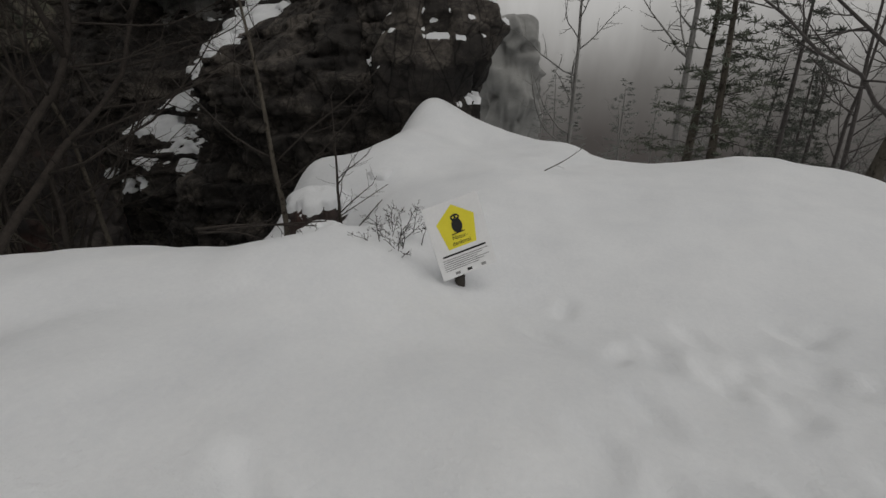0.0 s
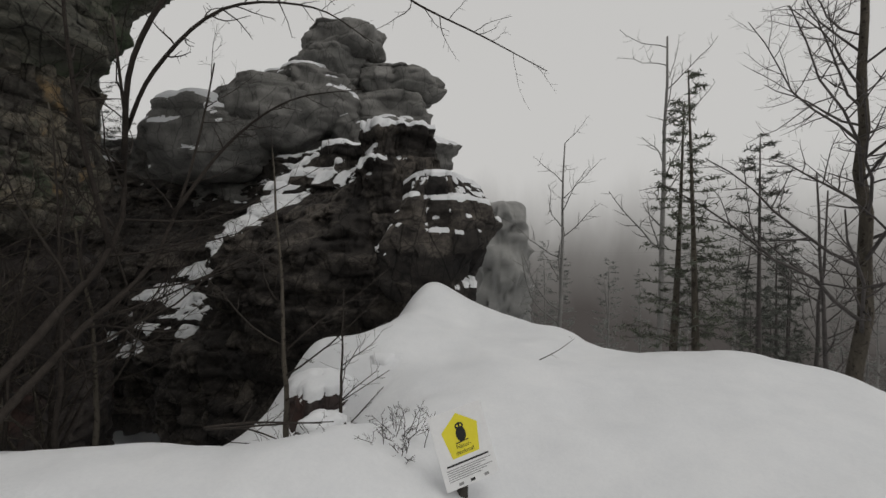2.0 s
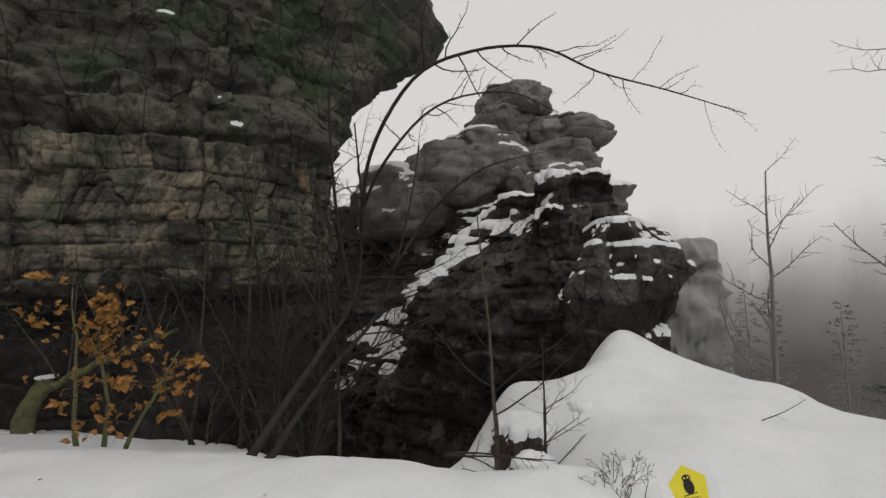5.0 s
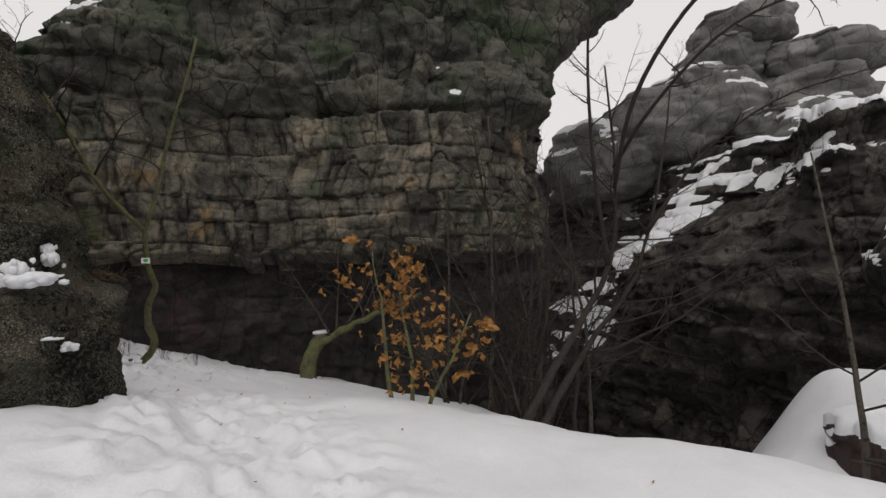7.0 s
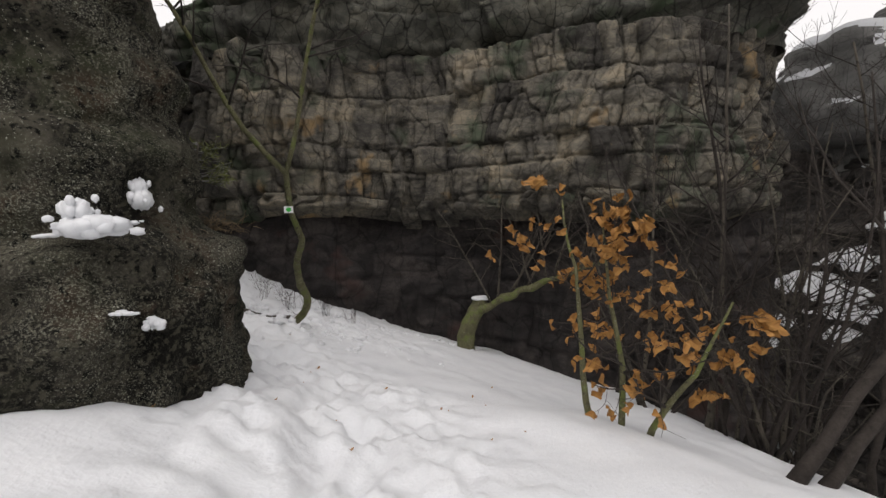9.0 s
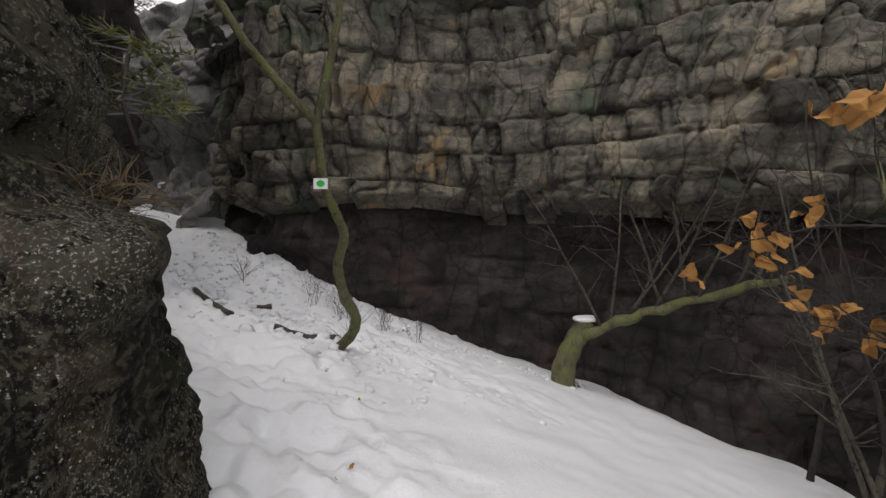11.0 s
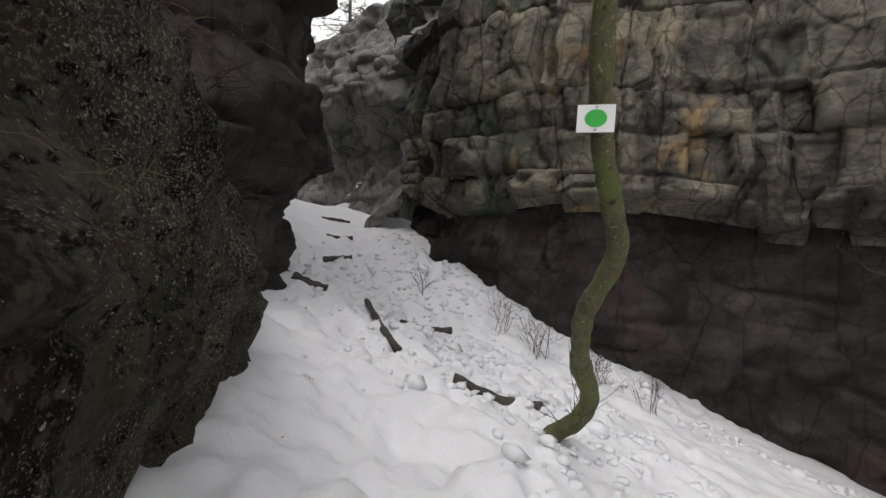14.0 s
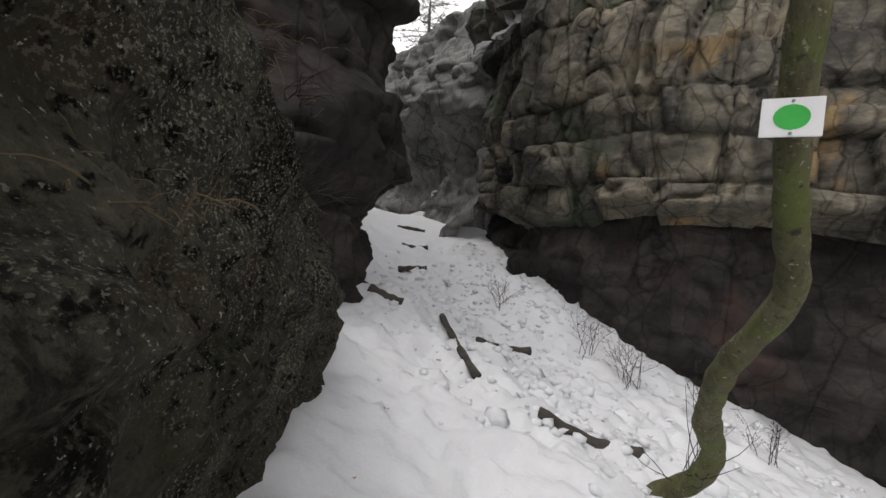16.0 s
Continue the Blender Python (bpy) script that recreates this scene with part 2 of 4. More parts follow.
def grid_object(name, V, mat, parent=None, attr=None, keep=None, shade=True):
    """V: rows x columns x 3. keep: mask of the quads to build."""
    r, c = V.shape[:2]
    idx = np.arange(r * c).reshape(r, c)
    q = np.stack([idx[:-1, :-1], idx[:-1, 1:], idx[1:, 1:], idx[1:, :-1]], -1)
    q = q.reshape(-1, 4) if keep is None else q[keep]
    pts = V.reshape(-1, 3)
    if keep is not None:
        used = np.unique(q)
        back_to = np.zeros(r * c, int)
        back_to[used] = np.arange(len(used))
        q, pts = back_to[q], pts[used]
    me = bpy.data.meshes.new(name)
    me.vertices.add(len(pts))
    me.vertices.foreach_set("co", pts.astype(np.float32).ravel())
    me.loops.add(len(q) * 4)
    me.loops.foreach_set("vertex_index", q.astype(np.int32).ravel())
    me.polygons.add(len(q))
    me.polygons.foreach_set("loop_start", np.arange(0, len(q) * 4, 4, dtype=np.int32))
    me.polygons.foreach_set("use_smooth", np.full(len(q), shade))
    me.materials.append(mat)
    me.update(calc_edges=True)
    me.validate()
    if attr is not None:
        a = me.attributes.new("block", "FLOAT", "POINT")
        a.data.foreach_set("value", attr.astype(np.float32).ravel())
    ob = new(name, me)
    if parent:
        ob.parent = parent
    return ob


def tubes(name, paths, mat, parent=None, label="", sides=5):
    """paths: list of (points, radii)."""
    verts, faces = [], []
    for pts, rad in paths:
        pts = np.asarray(pts, float)
        n = len(pts)
        k = sides if rad[0] > 0.012 else (4 if rad[0] > 0.006 else 3)
        tan = np.gradient(pts, axis=0)
        tan /= np.linalg.norm(tan, axis=1, keepdims=True) + 1e-9
        ref = np.array([0.0, 0.0, 1.0]) if abs(tan[0][2]) < 0.9 else np.array([1.0, 0.0, 0.0])
        base = len(verts)
        ang = np.arange(k) * 2 * math.pi / k
        for i in range(n):
            a = np.cross(tan[i], ref)
            a /= np.linalg.norm(a) + 1e-9
            b = np.cross(tan[i], a)
            for g in ang:
                verts.append(pts[i] + rad[i] * (math.cos(g) * a + math.sin(g) * b))
        for i in range(n - 1):
            for j in range(k):
                faces.append((base + i * k + j, base + i * k + (j + 1) % k, base + (i + 1) * k + (j + 1) % k, base + (i + 1) * k + j))
        faces.append(tuple(base + j for j in reversed(range(k))))
        faces.append(tuple(base + (n - 1) * k + j for j in range(k)))
    return mesh_object(name, verts, faces, mat, parent, label)


def spline(points, per=6):
    """A smooth line through the points."""
    p = np.asarray(points, float)
    p = np.vstack([2 * p[0] - p[1], p, 2 * p[-1] - p[-2]])
    out = []
    for i in range(1, len(p) - 2):
        for t in np.arange(per) / per:
            out.append(0.5 * (2 * p[i] + (p[i + 1] - p[i - 1]) * t + (2 * p[i - 1] - 5 * p[i] + 4 * p[i + 1] - p[i + 2]) * t ** 2 + (3 * p[i] - p[i - 1] - 3 * p[i + 1] + p[i + 2]) * t ** 3))
    out.append(p[-2])
    return np.array(out)


def box(sx, sy, sz, bevel=0.0):
    bm = bmesh.new()
    bmesh.ops.create_cube(bm, size=1.0)
    bmesh.ops.scale(bm, vec=(sx, sy, sz), verts=bm.verts)
    if bevel:
        bmesh.ops.bevel(bm, geom=bm.edges, offset=bevel, segments=2, affect="EDGES")
    return bm


def part(name, bm, mat, parent=None, label="", at=None):
    me = bpy.data.meshes.new(name)
    bm.to_mesh(me)
    bm.free()
    me.materials.append(mat)
    ob = new(name, me)
    if parent:
        ob.parent = parent
    if at is not None:
        ob.matrix_basis = at
    if label:
        ob["label"] = label
    return ob


def empty(name, m=None):
    ob = new(name)
    if m is not None:
        ob.matrix_basis = m
    return ob


# ---- ground: one snow sheet to the horizon ----
# heights along the walk and up the gully
WALK_HEIGHTS = [(1.5, -9, 0.1), (1.2, -6.6, 0.0), (0.6, -4.5, 0.05), (0.2, -2.2, 0.0), (-0.3, 0.8, 0.0), (-0.6, 1.8, 0.0), (-1.2, 2.9, 0.0),
                (-1.25, 1.05, 0.34), (-1.75, 0.45, 0.54), (-2.6, 0.2, 0.68), (-1.1, 1.75, 0.16), (-3.0, 4.6, 0.28), (-1.4, 5.65, -0.12), (-2.75, 6.0, 0.1), (-4.1, 7.45, 0.22), (-4.5, 6.75, 0.48), (-3.4, 8.25, -0.1),
                (-6.0, 9.4, 0.48), (-8.0, 12.2, 1.5), (-9.4, 13.6, 2.35), (-15.4, 18, 4.0), (-6.1, 12.1, 1.1), (-3.85, 9.75, 0.64), (-2.65, 9.5, 0.0), (-0.9, 9.5, -0.72), (0.55, 9.5, -1.2), (1.9, 8.9, -1.45), (3.4, 7.8, -1.7),
                (4.3, 7.1, -1.95), (5.3, 6.5, -2.2), (1.8, 6.0, -1.15), (3.1, 4, -1.3), (5.4, 4.3, -1.9), (4.0, 1.8, -1.1), (5.1, 1.9, -1.4), (1.5, 1.7, -0.2), (2.5, 0.4, -0.32), (-6, -6, 0.4), (-5, 0, 0.9), (-8, 5, 1.5)]
# heights of the ridge with the sign, the ravine beside it and the far slopes
RIDGE_HEIGHTS = [(3.2, -0.3, -0.42), (3.6, -1.7, -0.2), (3, -2.6, -0.15), (4.3, -2.0, -0.4), (6, -1.8, -1.32), (4.9, -3.45, -0.28), (5.3, -2.6, -1.0), (4.7, -4.85, -0.62),
                 (7.6, -2.3, -0.35), (9.2, -2.1, 0.05), (10.7, -2.0, 0.5), (10, -3.2, -0.25), (11, -3.9, -0.12), (11, -5.2, -0.38), (10.5, -6, -0.62), (10.5, -7.4, -0.6), (13.5, -2.5, -1.5), (9.3, -1.0, -1.0),
                 (10.2, -9, -0.68), (9.2, -10.2, -0.9), (8.4, -5, -0.3), (6.5, -4.1, -0.38), (5, -8, -0.55), (7.5, 0.7, -2.7), (9.5, 5, -6.2), (11, 2, -4.6),
                 (8.7, -0.6, -0.5), (13, -7, -3.2), (14, -11, -5), (17, -3, -4), (9, -14, -4), (12, 9, -7.0)]
KNOTS = np.array(WALK_HEIGHTS + RIDGE_HEIGHTS, float)


def kernel(d2):
    return np.sqrt(d2 + 0.35)


KD = ((KNOTS[:, None, :2] - KNOTS[None, :, :2]) ** 2).sum(2)
KM = np.block([[kernel(KD) + 1e-3 * np.eye(len(KNOTS)), np.ones((len(KNOTS), 1))], [np.ones((1, len(KNOTS))), np.zeros((1, 1))]])
KW = np.linalg.solve(KM, np.append(KNOTS[:, 2], 0))
LINE = spline([(1.3, -5.8), (0.2, -5.5), (-0.4, -4.2), (-0.3, -2.2), (-0.35, 0.8), (-0.7, 1.9), (-1.4, 3.2), (-2.6, 5.2), (-4.4, 7.8), (-7.2, 11.0), (-9.6, 13.8)], 8)


def line_distance(x, y):
    d = np.full(x.shape, 1e9)
    for p in LINE:
        d = np.minimum(d, (x - p[0]) ** 2 + (y - p[1]) ** 2)
    return np.sqrt(d)


def land(x, y):
    x, y = np.asarray(x, float), np.asarray(y, float)
    z = np.full(x.shape, KW[-1])
    for (a, b, _), w in zip(KNOTS, KW[:-1]):
        z = z + w * kernel((x - a) ** 2 + (y - b) ** 2)
    r = np.hypot(x - 2, y - 1)
    near, far = smooth(15, 25, r), smooth(38, 60, r)
    z = z * (1 - near) + near * (-7.5 + 1.5 * vnoise(x / 14, y / 14, 0, 4))
    return z * (1 - far) - 22 * far


def snow_height(x, y):
    z = land(x, y)
    near = 1 - smooth(14, 22, np.hypot(x - 1, y - 1))
    d = line_distance(x, y)
    soft = 0.05 * fbm(x * 0.9, y * 0.9, 0, 3, 11)
    # trodden, lumpy snow along the way and in the gully
    lumps = (1 - smooth(0.5, 1.6, d)) + 0.9 * smooth(4.5, 6, y) * smooth(2.5, -1.5, x)
    lumps = np.clip(lumps, 0, 1)
    clods = smooth(0.2, 0.3, vnoise(x * 5.1, y * 5.1, 0.4, 51)) * 0.045 + smooth(0.2, 0.3, vnoise(x * 8.5 + 3, y * 8.5, 0.7, 52)) * 0.035
    rough = 0.07 * fbm(x * 1.9 + 0.4 * vnoise(x * 3, y * 3, 0, 2), y * 1.9, 0, 2, 21) + 0.045 * np.abs(fbm(x * 4.5, y * 4.5, 0, 2, 22)) + clods + 0.014 * vnoise(x * 10, y * 10, 0, 5) + 0.03
    return z + near * (soft + lumps * (rough - 0.06))


def ground_z(x, y):
    return float(snow_height(np.array([x]), np.array([y]))[0])


def axis(lo, hi, step, reach):
    inner = list(np.arange(lo, hi, step))
    s, a, b = step, lo, hi
    out_lo, out_hi = [], []
    while b < hi + reach:
        s *= 1.22
        a, b = a - s, b + s
        out_lo.append(a)
        out_hi.append(b)
    return np.array(out_lo[::-1] + inner + [hi] + out_hi)


GX, GY = np.meshgrid(axis(-6.5, 11.5, 0.048, 900), axis(-9.0, 11, 0.048, 900))
GZ = snow_height(GX, GY)
PRINTS = []
walk_rng = random.Random(5)
for i in range(0, len(LINE) - 1, 2):
    t = (LINE[i + 1] - LINE[i]) / np.linalg.norm(LINE[i + 1] - LINE[i])
    for side in (-1, 1):
        PRINTS.append((LINE[i][0] + side * 0.17 * t[1] + walk_rng.uniform(-.15, .15), LINE[i][1] - side * 0.17 * t[0] + walk_rng.uniform(-.2, .2), math.atan2(t[1], t[0])))
for i in range(26):
    PRINTS.append((walk_rng.uniform(1.8, 5.2), walk_rng.uniform(-8.2, -5.4), walk_rng.uniform(-0.9, 0.9)))
PRINTS += [(3.9, -6.45, 0.3), (3.71, -6.7, 0.2), (3.07, -6.93, 0.5), (3.21, -7.05, 0.1), (3.59, -7.33, -0.3), (3.38, -6.07, 0.4), (2.31, -4.7, 0.9), (2.75, -6.09, 0.2), (4.3, -7.73, -0.2)]
for px_, py_, a in PRINTS:
    u = (GX - px_) * math.cos(a) + (GY - py_) * math.sin(a)
    v = -(GX - px_) * math.sin(a) + (GY - py_) * math.cos(a)
    q = (u / 0.17) ** 2 + (v / 0.075) ** 2
    deep = 0.05 if py_ > -5 else 0.034
    GZ += np.where(q < 6, -deep * np.exp(-q ** 1.5) + 0.3 * deep * np.exp(-((np.sqrt(q) - 1.6) / 0.45) ** 2), 0)
ground = grid_object("ground", np.stack([GX, GY, GZ], -1), SNOW)
tagged(ground, "deep soft snow over sloping ground with footprints", "snow", kind="structure")


# ---- misty woods far off, all round: haze painted as a glow on a ring ----
MIST = bpy.data.materials.new("painted_mist_glow")
MIST.use_nodes = True
mn, ml = MIST.node_tree.nodes, MIST.node_tree.links
mn.clear()
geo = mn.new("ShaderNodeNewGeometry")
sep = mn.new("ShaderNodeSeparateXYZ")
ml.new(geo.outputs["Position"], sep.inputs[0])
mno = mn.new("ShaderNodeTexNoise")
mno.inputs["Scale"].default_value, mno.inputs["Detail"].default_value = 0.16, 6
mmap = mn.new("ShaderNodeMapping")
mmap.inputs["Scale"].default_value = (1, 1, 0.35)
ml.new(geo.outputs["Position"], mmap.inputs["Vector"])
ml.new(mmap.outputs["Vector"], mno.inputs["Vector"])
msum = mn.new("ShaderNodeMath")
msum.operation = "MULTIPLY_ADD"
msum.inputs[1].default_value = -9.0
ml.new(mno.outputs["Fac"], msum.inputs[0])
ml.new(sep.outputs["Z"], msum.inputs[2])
# emission grows paler, then clear, with height in place of real fog
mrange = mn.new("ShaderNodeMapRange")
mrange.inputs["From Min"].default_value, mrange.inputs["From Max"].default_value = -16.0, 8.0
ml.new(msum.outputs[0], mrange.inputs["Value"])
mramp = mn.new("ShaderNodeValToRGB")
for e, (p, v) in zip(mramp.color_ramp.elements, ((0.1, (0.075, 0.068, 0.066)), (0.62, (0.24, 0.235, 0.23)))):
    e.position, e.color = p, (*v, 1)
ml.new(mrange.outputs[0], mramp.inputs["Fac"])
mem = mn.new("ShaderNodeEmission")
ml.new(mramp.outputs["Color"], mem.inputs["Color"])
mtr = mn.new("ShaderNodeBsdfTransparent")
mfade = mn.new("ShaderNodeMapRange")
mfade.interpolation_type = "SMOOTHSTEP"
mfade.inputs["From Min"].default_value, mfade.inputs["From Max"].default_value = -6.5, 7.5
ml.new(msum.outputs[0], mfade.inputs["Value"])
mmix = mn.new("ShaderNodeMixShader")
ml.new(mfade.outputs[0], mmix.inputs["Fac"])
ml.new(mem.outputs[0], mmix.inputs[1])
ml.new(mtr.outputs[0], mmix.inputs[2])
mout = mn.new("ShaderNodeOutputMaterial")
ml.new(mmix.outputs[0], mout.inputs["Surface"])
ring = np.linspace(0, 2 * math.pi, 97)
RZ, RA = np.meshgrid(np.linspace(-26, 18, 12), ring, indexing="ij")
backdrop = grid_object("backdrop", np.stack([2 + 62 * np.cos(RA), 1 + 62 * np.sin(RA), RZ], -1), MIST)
tagged(backdrop, "grey glowing backdrop of wooded hillside with mist painted in", "distance", kind="structure")


# ---- rocks ----
def course_blocks(s, z, seed, layer=(0.25, 0.7), width=(0.35, 1.3), groove=0.05):
    """Bedded and jointed rock: for each place along the face, how far its block stands out, the groove at its edges, a number for the block."""
    rng = np.random.RandomState(seed)
    zz = z + 0.18 * fbm(s * 0.25, z * 0.2, 0, 2, seed) + 0.05 * vnoise(s * 1.3, z, 0, seed + 3)
    lo, hi = zz.min() - 1, zz.max() + 1
    cuts = [lo]
    while cuts[-1] < hi:
        cuts.append(cuts[-1] + rng.uniform(*layer))
    cuts = np.array(cuts)
    li = np.clip(np.searchsorted(cuts, zz) - 1, 0, len(cuts) - 2)
    dz = np.minimum(zz - cuts[li], cuts[li + 1] - zz)
    out, ds, rnd = np.zeros_like(s), np.ones_like(s), np.zeros_like(s)
    lean = rng.uniform(-0.25, 0.25, len(cuts))
    for k in np.unique(li):
        m = li == k
        ss = s[m] + lean[k] * (zz[m] - cuts[k]) + 0.1 * vnoise(zz[m] * 2.2, s[m] * 0.5, k, seed + 9)
        a, b = ss.min() - 2, ss.max() + 2
        c = [a]
        while c[-1] < b:
            c.append(c[-1] + rng.uniform(*width) * (0.6 + 0.8 * rng.rand()))
        c = np.array(c)
        ci = np.clip(np.searchsorted(c, ss) - 1, 0, len(c) - 2)
        r1, r2 = rng.rand(len(c)), rng.rand(len(c))
        out[m] = r1[ci]
        rnd[m] = r2[ci]
        ds[m] = np.minimum(ss - c[ci], c[ci + 1] - ss)
    edge = np.minimum(dz, ds)
    g = -groove * np.exp(-(edge / 0.035) ** 2) - 0.4 * groove * np.exp(-(edge / 0.10) ** 2)
    return out, g, rnd


def cliff(name, plan, z0, z1, profile, mat, seed, step=0.06, amp=0.16, rough=0.10, bulge=0.35, groove=0.07, layer=(0.25, 0.7), width=(0.35, 1.3),
          depth=3.0, label="", snow=0.0, snow_seed=0, snow_zmin=-9.0, closed=False, ragged=0.0, cracks=0.0, category="rock", parent=None, height=None, clump=0.0, where=None, apex=None):
    """A rock face over a plan line, seen from the right hand side of the line; profile(s01, z): how far it stands out."""
    line = spline(plan, 10)
    if closed:
        line = np.vstack([line, line[:1]])
    seg = np.r_[0, np.cumsum(np.linalg.norm(np.diff(line, axis=0), axis=1))]
    n = max(8, int(seg[-1] / step))
    sv = np.linspace(0, seg[-1], n)
    base = np.stack([np.interp(sv, seg, line[:, 0]), np.interp(sv, seg, line[:, 1])], -1)
    tan = np.gradient(base, axis=0)
    for _ in range(int(0.5 / step)):
        tan[1:-1] = (tan[:-2] + 2 * tan[1:-1] + tan[2:]) / 4
    tan /= np.linalg.norm(tan, axis=1, keepdims=True)
    nor = np.stack([tan[:, 1], -tan[:, 0]], -1)
    zv = np.linspace(z0, z1, max(8, int((z1 - z0) / step)))
    S, Z = np.meshgrid(sv, zv)
    out, g, rnd = course_blocks(S, Z, seed, layer, width, groove)
    off = profile(S / seg[-1], Z)
    bx, by = base[None, :, 0] + 0 * Z, base[None, :, 1] + 0 * Z
    X, Y = bx + nor[None, :, 0] * off, by + nor[None, :, 1] * off
    d = amp * (out - 0.5) + g + bulge * fbm(X * 0.35, Y * 0.35, Z * 0.4, 3, seed + 1) + rough * fbm(X * 2.2, Y * 2.2, Z * 3.0, 4, seed + 2)
    if cracks:
        out2, g2, rnd2 = course_blocks(S, Z, seed + 50, (0.3, 0.95), (0.12, 0.5), groove * 0.5)
        d = d + cracks * (out2 - 0.5) + g2 * smooth(-0.3, 0.35, fbm(S * 0.5, Z * 0.5, 3, 2, seed + 4))
        crag = np.abs(fbm(S * 0.8, Z * 0.35, 1.7, 3, seed + 77))
        d = d - min(0.14, 1.4 * cracks) * np.exp(-(crag / 0.04) ** 2)
        rnd = 0.65 * rnd + 0.35 * rnd2
    X, Y = X + nor[None, :, 0] * d, Y + nor[None, :, 1] * d
    ZZ = Z + 0.4 * rough * fbm(X * 1.7, Y * 1.7, Z * 1.7, 3, seed + 7)
    if height is not None:
        ZZ = z0 + (ZZ - z0) * height(S / seg[-1])
    if ragged:
        ZZ = ZZ + ragged * (out - 0.35 + 0.8 * vnoise(S * 0.45, 0, 0, seed + 6)) * smooth(z0 + 1.1, z0, Z)
    V = np.stack([X, Y, ZZ], -1)
    A = rnd
    if not closed:
        top = V[-1]
        inward = -np.stack([nor[:, 0], nor[:, 1], 0 * sv], -1)
        caps = []
        for f in (0.08, 0.25, 0.5, 1.0):
            p = top + (inward * depth * f if apex is None else (np.array(apex) - top) * f ** 0.8)
            p[:, 2] += 0.25 * depth * math.sin(f * 2.6) * 0.5 + 0.15 * fbm(p[:, 0], p[:, 1], 0, 3, seed)
            caps.append(p)
        low = caps[-1].copy()
        if apex is None:
            low[:, 2] = z0
        V = np.concatenate([V, np.array(caps + [low])])
        A = np.concatenate([A, np.repeat(A[-1:], 5, 0)])
    ob = grid_object(name, V, mat, parent, attr=A)
    tagged(ob, label, "" if parent else category)
    if snow:
        du, dv = np.gradient(V, axis=1), np.gradient(V, axis=0)
        N = np.cross(du, dv)
        N /= np.linalg.norm(N, axis=2, keepdims=True) + 1e-9
        up = N[..., 2].copy()
        for _ in range(5):
            up[1:-1, 1:-1] = (up[1:-1, 1:-1] * 2 + up[:-2, 1:-1] + up[2:, 1:-1] + up[1:-1, :-2] + up[1:-1, 2:]) / 6
        m = smooth(0.62 - 0.4 * snow, 0.80 - 0.3 * snow, up + 0.2 * fbm(V[..., 0] * 0.8, V[..., 1] * 0.8, V[..., 2] * 0.8, 2, snow_seed + 40)) * smooth(snow_zmin, snow_zmin + 0.3, V[..., 2])
        if clump:
            m = m * smooth(-0.05 + clump - 0.5, 0.2 + clump - 0.5, fbm(V[..., 0] * 0.33, V[..., 1] * 0.33, V[..., 2] * 0.33 + 0.12 * V[..., 1], 2, snow_seed + 70))
        if where is not None:
            m[:len(S)] *= where(S / seg[-1], ZZ)
        m[-1] = 0
        keep = np.maximum.reduce([m[:-1, :-1], m[1:, :-1], m[:-1, 1:], m[1:, 1:]]) > 0.02
        if keep.any():
            W = V + (N * 0.35 + np.array([0, 0, 0.65])) * (m * (0.07 + 0.1 * snow) - 0.015)[..., None]
            tagged(grid_object("snow_cover", W, SNOW, keep=keep), "thin white snow lying on rock ledges", "snow", kind="stuff")
    return ob, V


